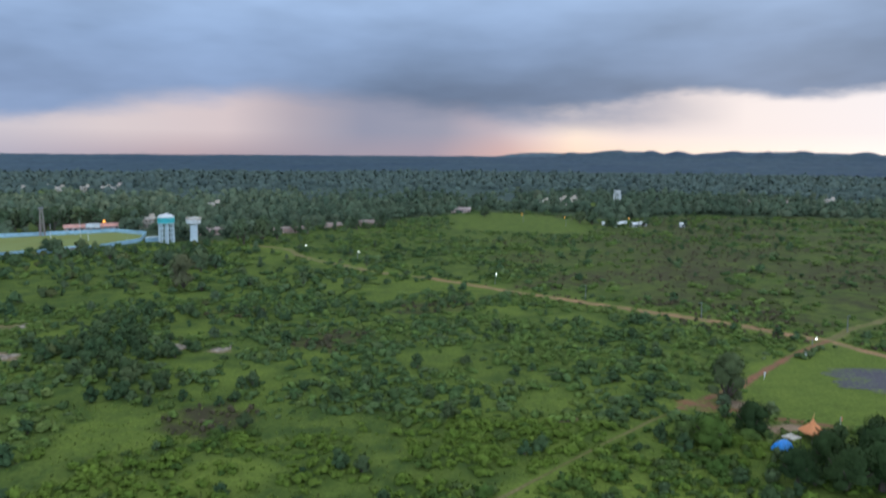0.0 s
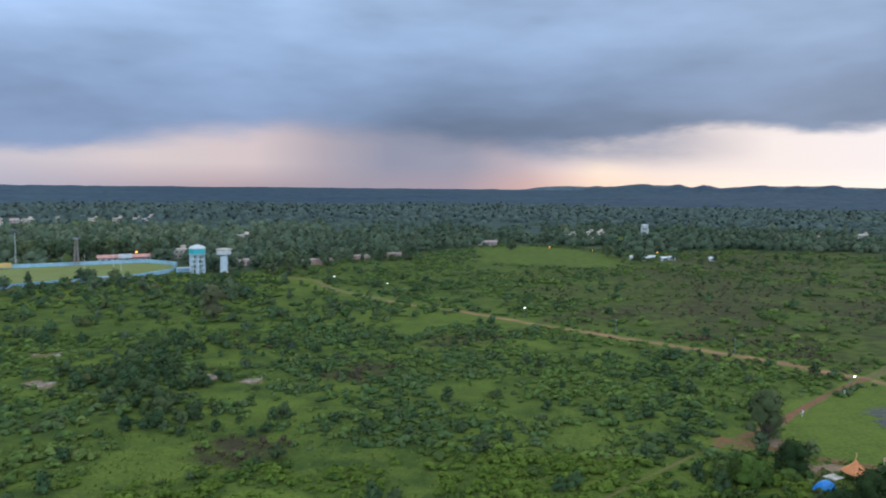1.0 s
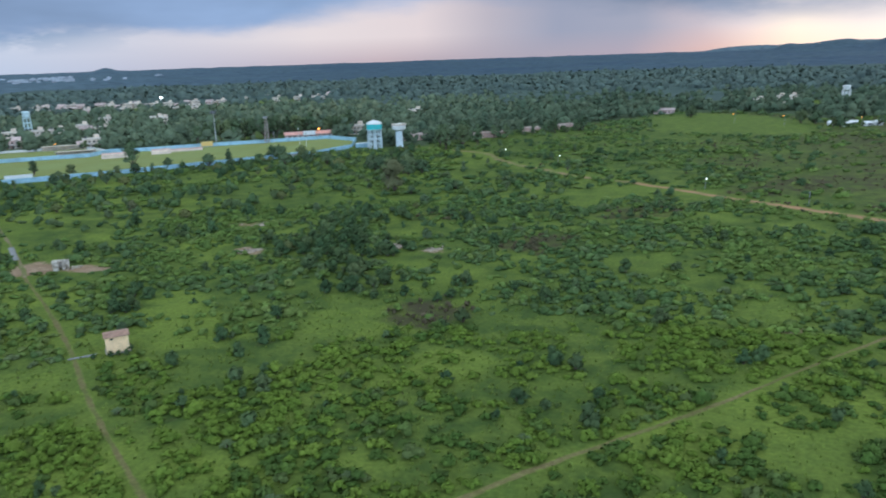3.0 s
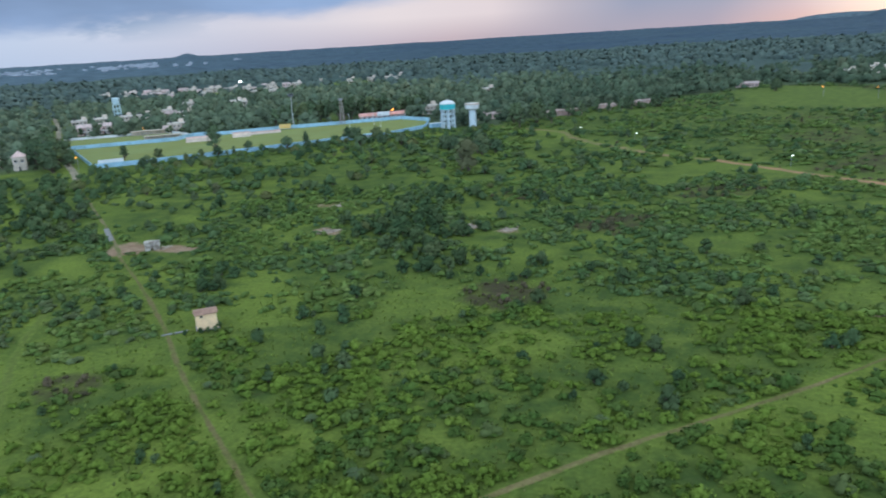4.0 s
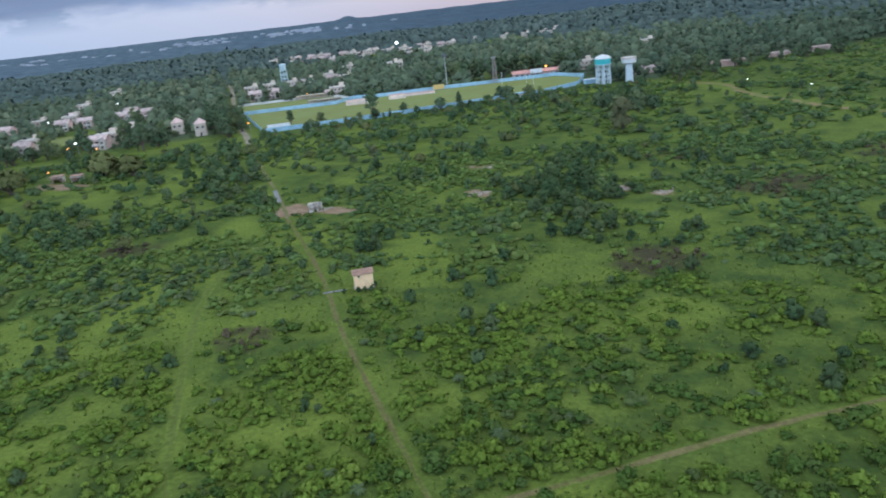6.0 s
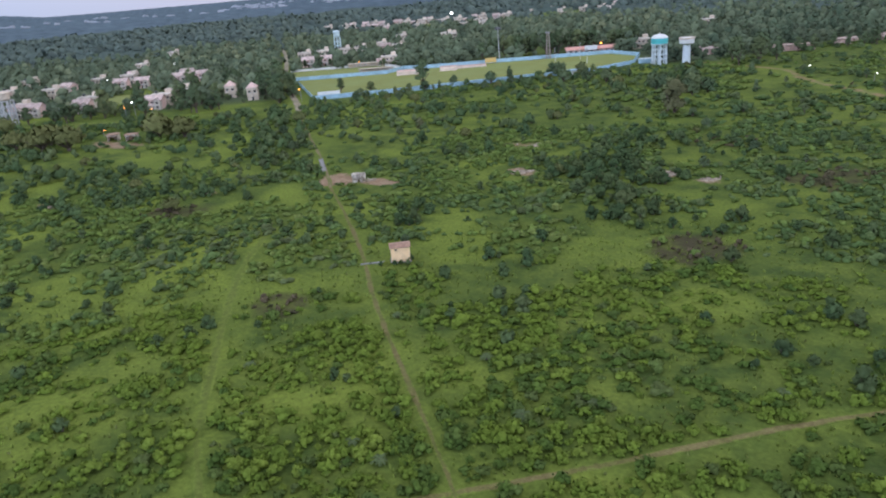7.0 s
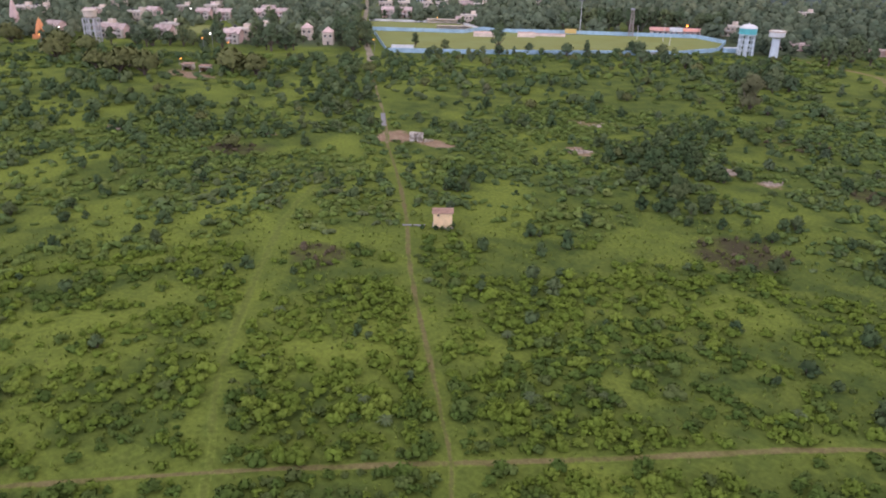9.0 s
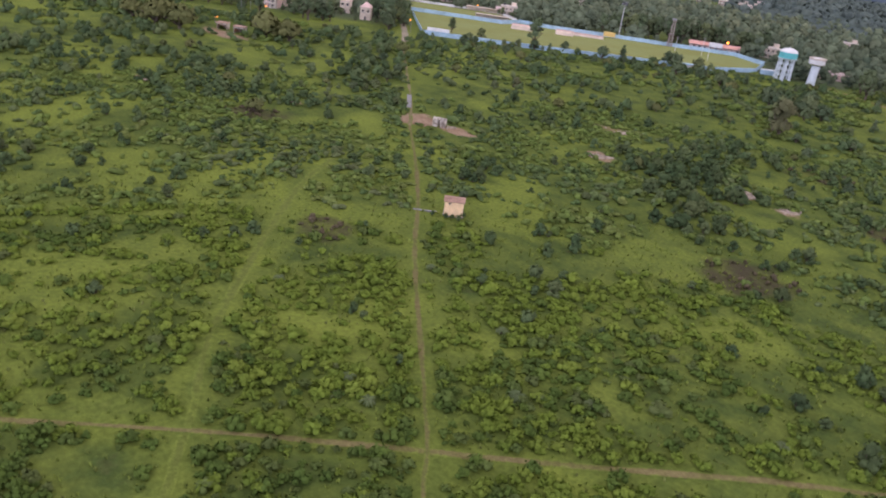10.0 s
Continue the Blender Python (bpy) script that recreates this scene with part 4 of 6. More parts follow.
# Grass tufts between the scrub, and a few young date palms
def tuft(seed):
    r = np.random.default_rng(seed)
    a, n = r.uniform(0, 6.28, 7), 7
    root = r.normal(size=(n, 3)) * (0.12, 0.12, 0)
    out = np.stack([np.cos(a), np.sin(a), np.zeros(n)], 1)
    side = np.stack([-np.sin(a), np.cos(a), np.zeros(n)], 1) * 0.09
    tall = r.uniform(0.3, 0.62, (n, 1))
    tip = root + out * tall * 0.6 + (0, 0, 1) * tall
    v = np.stack([root - side, root + side, tip + side * 0.5, tip - side * 0.5], 1).reshape(-1, 3)
    i = 4 * np.arange(n)[:, None]
    return v, np.concatenate([i + [0, 1, 2], i + [0, 2, 3]]), None


def grass_tufts():
    n = 21000
    x, y = rng.uniform(-180, 70, n), rng.uniform(10, 180, n)
    keep = in_view(x, y) & (np.hypot(x, y) < 175) & road_free(x, y, 0.3) & (bare_level(x, y) < 0.5)
    keep &= rng.random(n) < 1.9 * (value_noise(x, y, 0.09, 2) * 0.5 + value_noise(x, y, 0.3, 5) * 0.5) - 0.35
    scattered("grass_tufts", [tuft(400 + q) for q in range(8)], x[keep], y[keep], rng.uniform(0.7, 1.6, keep.sum()) * 0.6, BLADE, "uneven tufts of green grass", "grass")


grass_tufts()


def palm_template(seed):
    r = random.Random(seed)
    ob = tagged(new("date_palm"), "small grey-green spiky young date palm in scrub", "palm", "young palms")
    part("trunk", tube(bmesh.new(), (0, 0, -0.1), (0, 0, 0.7), 0.16, 0.12, 7), BARK, ob)
    for q in range(16):
        a, lift, reach = q * 2.4, r.uniform(0.5, 1.5), r.uniform(1.1, 1.6)
        bm, rows = bmesh.new(), []
        for i in range(6):
            u = i / 5
            d, z, w = reach * u, 0.65 + lift * u - (0.55 + 0.7 * lift) * u * u, 0.19 * math.sin(math.pi * (0.12 + 0.85 * u))
            c, sn = math.cos(a), math.sin(a)
            rows.append([bm.verts.new((d * c - sn * k * w, d * sn + c * k * w, z - abs(k) * 0.05)) for k in (-1, 0, 1)])
        for p, n in zip(rows, rows[1:]):
            bm.faces.new([p[0], p[1], n[1], n[0]]), bm.faces.new([p[1], p[2], n[2], n[1]])
        part("frond", bm, PALM_LEAF, ob)
    return ob


PALMS = []
for x, y, k in ((-63, 84, 1.0), (-49, 72, 1.2), (-66, 55, 1.0), (-97, 63, 0.9), (-87, 90, 0.9), (-60, 54, 1.0), (-85, 52, 0.9), (-58, 90, 0.8), (-27, 60, 1.1), (-42, 80, 0.9), (-20, 95, 1.0), (-118, 66, 0.9)):
    m = pose(x, y, 0, 0, 0, 37 * len(PALMS))
    PALMS.append(palm_template(3) if not PALMS else copy_thing(PALMS[0], m))
    PALMS[-1].matrix_basis = m @ Matrix.Diagonal((k, k, k, 1))


# Houses of the colony: x, y, turn, kind
WEST_HOUSES = [(-546, 310, 40, 0), (-531, 319, 44, 0), (-590, 348, 40, 0), (-580, 338, 30, 1), (-516, 341, 46, 0), (-538, 364, 42, 0), (-509, 356, 44, 0), (-525, 350, 38, 1), (-394, 294, 42, 2), (-368, 290, 44, 2),
               (-411, 251, 36, 0), (-420, 262, 40, 1), (-428, 281, 44, 1), (-456, 230, 40, 0), (-473, 244, 38, 1), (-478, 211, 36, 0), (-487, 204, 44, 0), (-497, 211, 30, 1), (-578, 285, 20, 0), (-564, 264, 30, 1),
               (-595, 243, 30, 0), (-604, 252, 30, 1), (-667, 298, 40, 1), (-658, 217, 30, 1), (-646, 226, 34, 1), (-723, 261, 30, 1), (-521, 189, 30, 0), (-671, 407, 40, 1), (-769, 509, 40, 1), (-588, 315, 30, 1)]
BACK_HOUSES = [(-470, 434, 42, 0), (-460, 444, 40, 0), (-521, 478, 44, 1), (-514, 494, 40, 1), (-506, 520, 44, 3), (-490, 520, 42, 1), (-456, 535, 44, 1), (-472, 534, 40, 0), (-398, 452, 42, 3), (-392, 446, 42, 1),
               (-500, 560, 40, 1), (-486, 650, 40, 1), (-540, 640, 42, 1), (-224, 536, 30, 1), (-543, 808, 40, 1), (-560, 790, 42, 1), (-665, 763, 40, 0),
               (-640, 790, 40, 1), (-503, 1004, 36, 1), (-530, 990, 36, 1), (-480, 1015, 30, 1), (-460, 1000, 30, 1), (-687, 785, 40, 1), (-500, 508, 42, 1),
               (-470, 636, 36, 1), (-574, 841, 40, 1)]
EAST_HOUSES = [(-228, 700, 30, 1), (-720, 870, 40, 1), (-760, 900, 40, 0), (-163, 494, 25, 3), (6, 700, 4, 3), (118, 578, -10, 4), (126, 572, 20, 4), (133, 582, -12, 4), (140, 574, 8, 4), (148, 580, -25, 4),
               (178, 577, -15, 4), (92, 772, 0, 1), (118, 820, 0, 1), (130, 826, 0, 1), (341, 856, -20, 3), (380, 845, -20, 3), (420, 838, -24, 1)]
HOUSES = [*WEST_HOUSES, *BACK_HOUSES, *EAST_HOUSES]


NAMED = len(HOUSES)
# A row of houses far back in the woods, and the open strip before it
TOWN_ROW = [(-840, 846), (-798, 865), (-738, 892), (-680, 905), (-630, 922), (-560, 968)]
STRIP = [(0.945 * x, 0.945 * y) for x, y in TOWN_ROW]
for q in range(26):
    i, u = q % 5, (q * 0.37) % 1
    (x0, y0), (x1, y1) = TOWN_ROW[i], TOWN_ROW[i + 1]
    HOUSES.append((x0 + (x1 - x0) * u + (q * 7) % 11 - 5, y0 + (y1 - y0) * u + (q * 13) % 37 - 12, 30 + (q * 17) % 25, (1, 0, 3, 1)[q % 4]))
for q in range(7):
    HOUSES.append((-585 + 16 * q + (q * 5) % 9, 1070 + 5 * q + (q * 11) % 23, 25 + q * 4, (1, 3, 0)[q % 3]))


def clear_of_houses(x, y, gap):
    """Open yards round the houses and before their fronts."""
    ok = np.ones(x.shape, bool)
    for hx, hy, _, kind in [*HOUSES[:NAMED], (-524, 525, 0, 1), (-463, 184, 0, 1), (-250, 506, 0, 1)]:
        d = math.hypot(hx, hy)
        along, aside = (x * hx + y * hy) / d, np.abs(x * hy - y * hx) / d
        front = (60 if kind == 2 else 34 if hx < -200 else 24) if d < 900 else 77
        ok &= (np.hypot(x - hx, y - hy) > gap * 0.8) & ~((aside < (7 if kind == 2 else 5)) & (along < d) & (along > d - front))
    return ok


# ---- far country ----
def hills(x, y):
    r, a = np.hypot(x, y), np.degrees(np.arctan2(x, y))
    rise = np.clip((r - 1500) / 3300, 0, 1) ** 1.3 * 30
    east = np.clip((a - 6.5) / 3, 0, 1)
    crest = 0.5 + 0.5 * np.sin(a * 2.3 + 1.4 * np.sin(a * 0.83))
    ridge = np.exp(-((r - 4250) / 330) ** 2) * east * (24 + 17 * crest + 12 * value_noise(a, r * 0.001, 0.8, 4))
    behind = np.exp(-((r - 4860) / 160) ** 2) * np.clip((a - 3) / 2, 0, 1) * (14 + 26 * value_noise(a, r * 0.0, 0.3, 3))
    knoll = np.exp(-((r - 4500) / 300) ** 2 - ((a + 39.4) / 0.7) ** 2) * 22 + np.exp(-((r - 4500) / 300) ** 2 - ((a + 66.5) / 2.2) ** 2) * 30
    return rise, np.maximum(ridge, behind) + knoll


def roof_height(x, y, near, low):
    """How high the closed roof of the woods stands over the ground."""
    lump = low + 4 * value_noise(x, y, 0.012, 1) + 3.5 * value_noise(x, y, 0.04, 2) + 2 * value_noise(x, y, 0.003, 3)
    clearing = np.clip((near_line(x, y, STRIP) - 75) / 40, 0, 1) * np.clip((near_line(x, y, [(-550, 1010), (-450, 1050)]) - 45) / 30, 0, 1)
    belt = np.clip((np.hypot(x, y) - near) / (0.3 * near), 0, 1)
    return belt * lump * clearing - 0.5 * (1 - belt) - 0.6 * (1 - clearing)


def canopy(name, near, far, rings, low, mat, label):
    """The closed roof of woods that are too far to tell tree from tree."""
    r = np.geomspace(near, far, rings)
    a = np.radians(np.arange(-86, 42, 0.2))
    rr, aa = np.meshgrid(r, a, indexing="ij")
    x, y = rr * np.sin(aa), rr * np.cos(aa)
    rise, high = hills(x, y)
    z = rise + high + roof_height(x, y, near, low)
    n, m = rr.shape
    i, j = np.meshgrid(np.arange(n - 1), np.arange(m - 1), indexing="ij")
    f = np.stack([i * m + j, i * m + j + 1, (i + 1) * m + j + 1, (i + 1) * m + j], -1).reshape(-1, 4)[:, ::-1]
    me = mesh_from(name, np.stack([x, y, z], -1).reshape(-1, 3), f, mat, False)
    # Level of painted haze: grows towards the west, full on the farthest ridge
    far_haze = np.maximum(np.clip((-np.degrees(aa) - 22) / 30, 0, 1), (rr > 4640) & (aa > 0.03))
    me.attributes.new("far_haze", "FLOAT", "POINT").data.foreach_set("value", far_haze.ravel().astype(np.float32))
    tagged(new(name, me), label, "woods", kind="structure")


canopy("backdrop", 1650, 4960, 110, 3.5, CANOPY, "distant woods and low hills, dark blue-green with painted haze")
canopy("backdrop", 860, 1850, 50, 4.5, NEAR_CANOPY, "closed roof of woods, grey-green with painted haze")


# ---- trees ----
def tree_template(seed, tall, wide, trunk, leafmat, label, lumps=12, leaves=300, leaf=0.074):
    """A tapered trunk with limbs under an uneven crown of leaf sprays."""
    r = random.Random(seed)
    ob = tagged(new("tree"), label, "tree", "trees")
    bm = bmesh.new()
    tube(bm, (0, 0, -0.3), (0.1, 0, trunk), wide * 0.075, wide * 0.05, 8)
    for q in range(5):
        a = q * 1.26 + r.uniform(-0.3, 0.3)
        tube(bm, (0.08, 0, trunk * r.uniform(0.75, 0.98)), (wide * 0.42 * math.cos(a), wide * 0.42 * math.sin(a), trunk + (tall - trunk) * r.uniform(0.3, 0.6)), wide * 0.035, wide * 0.012, 6)
    tube(bm, (0.1, 0, trunk), (0.2, 0.1, tall * 0.85), wide * 0.05, wide * 0.012, 6)
    part("trunk", bm, BARK, ob, "grey-brown trunk and limbs")
    v, f, nv = leafy(seed, lumps, leaves, wide * leaf, wide / 2, tall - trunk * 0.8, trunk * 0.8, 0.8, (0.34, 0.52), 0.55, 0.7, (0.78, 1.3))
    crown = new("crown", mesh_from("crown", v, f, leafmat, normals=nv))
    crown.parent = ob
    return ob


ROUND = [tree_template(200 + q, 6.5 + q * 0.5, 6.5 + 0.4 * q, 0.8, PLAIN_LEAF, "dense dark green tree with a rounded crown") for q in range(3)]
TALL = [tree_template(210 + q, 11 + q, 6.5 + 0.5 * q, 2.0, PLAIN_LEAF, "tall dark green tree with an uneven crown") for q in range(3)]
OLIVE = [tree_template(220 + q, 7.5, 10.5, 1.0, OLIVE_LEAF, "broad olive-green tree with a spreading crown") for q in range(2)]
BROWN_TREES = [tree_template(230, 13, 8.5, 1.2, BROWN_LEAF, "tall thin brownish-green tree", 22, 900, 0.045)]
NEAR = [tree_template(240 + q, 7.5, 7.2, 1.4, DEEP_LEAF, "dense deep green tree with a rounded crown by the stalls", 26, 2600, 0.03) for q in range(2)]
NEAR_TALL = [tree_template(245, 12.5, 8, 1.2, DARK_LEAF, "tall dark green tree beside the red path", 30, 2600, 0.03)]
NEAR_OLIVE = [tree_template(246, 5.5, 6.5, 0.7, MID_LEAF, "bushy green tree near the stalls", 22, 2000, 0.032)]
made = []


def plant(kind, x, y, size=1.0, turn=None):
    src = kind[len(made) % len(kind)]
    m = pose(x, y, 0, 0, 0, rng.uniform(0, 360) if turn is None else turn)
    ob = src if src not in made else copy_thing(src, m)
    ob.matrix_basis = m @ Matrix.Diagonal((size, size, size, 1))
    made.append(ob)


for x, y, s in ((27, 655, 1.6), (-135, 352, 1.1), (-122, 345, 1.0), (-146, 362, 1.1), (-117, 338, 0.9), (60.5, 159, 0.45), (64.5, 163, 0.5), (-123, 355, 1.3), (-113, 347, 1.0), (-140, 353, 1.1),
                (-243, 362, 1.1), (-215, 394, 1.2), (-288, 296, 0.9), (-205, 402, 1.1), (-222, 398, 1.1), (-262, 352, 1.0), (-300, 312, 0.7), (-308, 330, 0.8),
                (-216, 178, 0.6), (-224, 190, 0.7), (-214, 166, 0.5), (-232, 202, 0.75), (-256, 214, 0.7), (110, 590, 1.5), (120, 560, 1.4), (102, 600, 1.5)):
    plant(ROUND, x, y, s)
for x, y, s in ((60, 142, 1.0), (75, 124, 1.3), (66, 117, 1.15), (86, 121, 1.35), (95, 130, 1.2), (80, 112, 1.3), (59, 120, 0.9), (67, 126, 1.0), (72, 118, 1.2), (80, 133, 1.0), (88, 133, 1.2)):
    plant(NEAR, x, y, s)
plant(NEAR_TALL, 62, 161, 1.0)
plant(NEAR_OLIVE, 50, 136, 1.25)
plant(NEAR_OLIVE, 46, 139, 0.8)
for x, y, s in ((-114, 300, 1.1), (-283, 349, 1.35), (-325, 322, 0.8), (-126, 440, 1.25), (-117, 446, 1.3), (-133, 452, 1.3), (-110, 458, 1.1), (-122, 470, 1.3), (-138, 478, 1.2), (-236, 372, 0.7)):
    plant(TALL, x, y, s)
for x, y, s in ((-338, 158, 1.5), (-316, 190, 1.6), (-306, 197, 1.3), (-350, 152, 1.6), (-362, 162, 1.4), (-410, 146, 1.5), (-440, 160, 1.5), (-492, 152, 1.5), (-424, 168, 1.3), (-372, 150, 1.2),
                (-272, 238, 0.75), (-232, 236, 0.5), (-170, 232, 0.5), (-236, 128, 0.5), (-198, 116, 0.6), (-450, 128, 1.1), (-250, 300, 0.6), (-228, 346, 0.55), (-374, 170, 0.9)):
    plant(OLIVE, x, y, s)
for q in range(34):
    u = rng.random()
    plant(TALL, -318 + 96 * u + rng.uniform(-3, 3) - 8, 476 + 50 * u + rng.uniform(-4, 16), rng.uniform(1.05, 1.55))
for q in range(12):
    u = q / 11
    plant(TALL if q % 3 else OLIVE, -352 - 90 * u + rng.uniform(-4, 0) - 9, 306 + 77 * u + rng.uniform(0, 4), rng.uniform(0.7, 1.2))
for x, y, s in ((-118, 500, 0.6), (-108, 500, 0.8), (-101, 503, 0.5), (-94, 530, 0.7), (-86, 530, 0.5), (-76, 550, 0.8), (-66, 553, 0.5), (-58, 556, 0.7), (-124, 492, 0.9)):
    plant(TALL if s > 0.6 else ROUND, x, y, s)
for q, (x, y, s) in enumerate(((-352, 297, 1.2), (-360, 310, 1.4), (-377, 312, 1.5), (-393, 318, 1.6), (-406, 302, 1.4), (-414, 286, 1.3), (-420, 312, 1.6), (-402, 336, 1.6), (-420, 348, 1.6), (-438, 300, 1.5),
                             (-440, 330, 1.6), (-428, 268, 1.2), (-379, 304, 1.1), (-345, 301, 1.1), (-455, 345, 1.7), (-470, 318, 1.4), (-385, 335, 1.5), (-437, 252, 1.0), (-448, 262, 1.2), (-470, 248, 1.2))):
    plant(ROUND if q % 3 else TALL, x, y, s if q % 3 else 0.8 * s)
for q in range(20):
    u = rng.random()
    plant((ROUND, TALL, ROUND)[q % 3], -130 + 76 * u + rng.uniform(-4, 4), 486 + 66 * u + rng.uniform(-5, 5), rng.uniform(0.45, 0.9))
for x, y, s in ((116, 562, 0.6), (126, 566, 0.45), (136, 570, 0.5), (148, 574, 0.6), (166, 566, 0.5), (176, 564, 0.6), (188, 568, 0.5), (122, 572, 0.4)):
    plant(ROUND if s < 0.6 else TALL, x, y, s)
for q, (x, y, s) in enumerate(((-262.8, 302.5, 0.75), (-272.2, 337, 0.8), (-235.4, 344.4, 0.75), (-277.7, 291.3, 0.7), (-200.9, 372.2, 0.95), (-190.2, 378.4, 1.1), (-175.7, 372.6, 1.1), (-164.7, 362.8, 1.0), (-131.8, 380.7, 1.2))):
    plant(OLIVE if q % 4 == 3 else ROUND, x, y, 0.7 * s if q % 4 == 3 else s)
# Garden trees before the colony houses
for q, (x, y, _, kind) in enumerate(WEST_HOUSES[:22] + BACK_HOUSES[:10]):
    d = math.hypot(x, y)
    for side in (-1, 1):
        out, aside = rng.uniform(8, 15), side * rng.uniform(2.5, 7)
        plant((TALL, ROUND, ROUND)[(q + side) % 3], x * (1 - out / d) + aside * y / d, y * (1 - out / d) - aside * x / d, rng.uniform(0.42, 0.68))
plant(BROWN_TREES, -107.7, 290, 1.15)
plant(BROWN_TREES, -196, 236, 0.45)


# Small trees scattered over the plain, thickest before the stadium wall
def small_trees():
    n = 700
    x, y = rng.uniform(-340, -40, n), rng.uniform(120, 440, n)
    r = np.hypot(x, y)
    free = (r > 165) & inside(x, y, SCRUB) & (growth(x, y, OPEN_GRASS) < 0.4) & (bare_level(x, y) < 0.3) & (near_line(x, y, PITCH[:5]) > 4)
    free &= road_free(x, y, 3) & (rng.random(n) < np.clip((r - 120) / 420, 0, 0.55) * (0.35 + 0.9 * value_noise(x, y, 0.04, 3)))
    for px, py in zip(x[free][:80], y[free][:80]):
        kind, pick = (ROUND, rng.uniform(0.3, 0.62)), rng.random()
        if pick < 0.25:
            kind = (OLIVE, rng.uniform(0.28, 0.5))
        elif pick < 0.5:
            kind = (TALL, rng.uniform(0.3, 0.5))
        plant(kind[0], px, py, kind[1])
    for q in range(15):
        a, b = np.array(PITCH[q % 4]), np.array(PITCH[q % 4 + 1])
        p = a + (b - a) * rng.random() + np.array([0.72, -0.69]) * rng.uniform(3, 14)
        if math.hypot(p[0] + 312, p[1] - 298) < 16:
            continue
        plant((ROUND, TALL, ROUND, OLIVE)[q % 4], p[0], p[1], rng.uniform(0.4, 0.75) * (0.75 if q % 4 else 1))


small_trees()


def woods():
    """Trees of the belts and of the far woods."""
    n = 66000
    a, r = np.radians(rng.uniform(-80, 38, n)), np.sqrt(rng.uniform(300**2, 1720**2, n))
    x, y = r * np.sin(a), r * np.cos(a)
    free = ~inside(x, y, SCRUB) & ~inside(x, y, PITCH) & ~inside(x, y, PRACTICE) & ~inside(x, y, MOWN) & (near_line(x, y, COLONY_ROAD) > np.where(r > 700, 4.5, 6.5))
    free &= near_line(x, y, EDGE_ROAD) > 7
    free &= ~((x > 20) & (x < 130) & (y > 520) & (y < 690)) & (np.hypot(x + 475, y - 280) > 30) & (near_line(x, y, [*PITCH, PITCH[0]]) > 9)
    free &= clear_of_houses(x, y, 11) & ((near_line(x, y, STRIP) > 72) | (rng.random(n) < 0.12)) & (near_line(x, y, [(-550, 1010), (-450, 1050)]) > 48)
    for tx, ty in ((-463, 184), (-524, 525), (184, 842), (-174, 444), (-160, 450), (-250, 505)):
        free &= np.hypot(x - tx, y - ty) > 12
    glade = value_noise(x, y, 0.006, 1) * 0.6 + value_noise(x, y, 0.02, 2) * 0.4
    chance = np.clip(4.5 * (glade - 0.26), np.where(r < 1000, 0.12, 0.4), 1) * np.where(r < 1000, 0.62, np.where(r < 1500, 0.48, 0.3))
    turn = np.degrees(np.arctan2(x, y))
    lawn_front = (turn < -56) & (turn > -63) & (r < 560)
    keep = free & (rng.random(n) < np.where((x < -335) & (r < 720), np.maximum(chance, 0.62), chance) * np.where(lawn_front, 0.4, 1))
    return x[keep], y[keep], r[keep]


wx, wy, wr = woods()
order = np.argsort(wr)
wx, wy, wr = wx[order], wy[order], wr[order]
for x, y in zip(wx[:40], wy[:40]):
    plant(ROUND if rng.random() < 0.3 else TALL, x, y, rng.uniform(0.8, 1.35))
wx, wy, wr = wx[40:], wy[40:], wr[40:]
WOOD_FORMS = [leafy(80 + q, 3, 15, 0.85, 5.0 - 0.15 * q, 5.6 + 0.5 * q, 0.2, 0.86, whole=1.3, spread=(0.8, 1.25)) for q in range(6)]
FAR_FORMS = [leafy(90 + q, 1, 5, 1.8, 4.4, 6.6, 0.0, 0.9, whole=2.0) for q in range(6)]
mid = wr < 1000
shady = wx + rng.normal(size=len(wx)) * 60 > -170
near_wood = mid & (wr < 640)
mid &= ~near_wood
BELT_FORMS = [leafy(180 + q, 8, 56, 0.56, 4.7 - 0.12 * q, 6.6 + 0.7 * q, 0.3, 0.84, (0.34, 0.54), 0.6, 1.1, (0.8, 1.25)) for q in range(6)]
for pick, leaf, words in ((near_wood & ~shady, HAZED_TREE_LEAF, "tall grey-green trees between the colony houses"), (near_wood & shady, SHADE_LEAF, "tall dark trees at the edge of the scrub")):
    scattered("woodland", BELT_FORMS, wx[pick], wy[pick], rng.uniform(0.72, 1.12, pick.sum()) + rng.random(pick.sum()) ** 4 * 0.6, leaf, words, "woods")
for pick, leaf, words in ((mid & ~shady, HAZED_TREE_LEAF, "dense grey-green woodland round the housing colony"), (mid & shady, SHADE_LEAF, "dense dark green woodland behind the scrub")):
    scattered("woodland", WOOD_FORMS, wx[pick], wy[pick], rng.uniform(0.7, 1.1, pick.sum()) + rng.random(pick.sum()) ** 3 * 0.9, leaf, words, "woods")
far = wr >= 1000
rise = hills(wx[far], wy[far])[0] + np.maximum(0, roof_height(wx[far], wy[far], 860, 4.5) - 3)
scattered("far_woodland", FAR_FORMS, wx[far], wy[far], rng.uniform(0.6, 1.7, far.sum()), HAZED_WOOD_LEAF, "far woodland of mixed trees, blue-green with painted haze", "woods", z=rise)


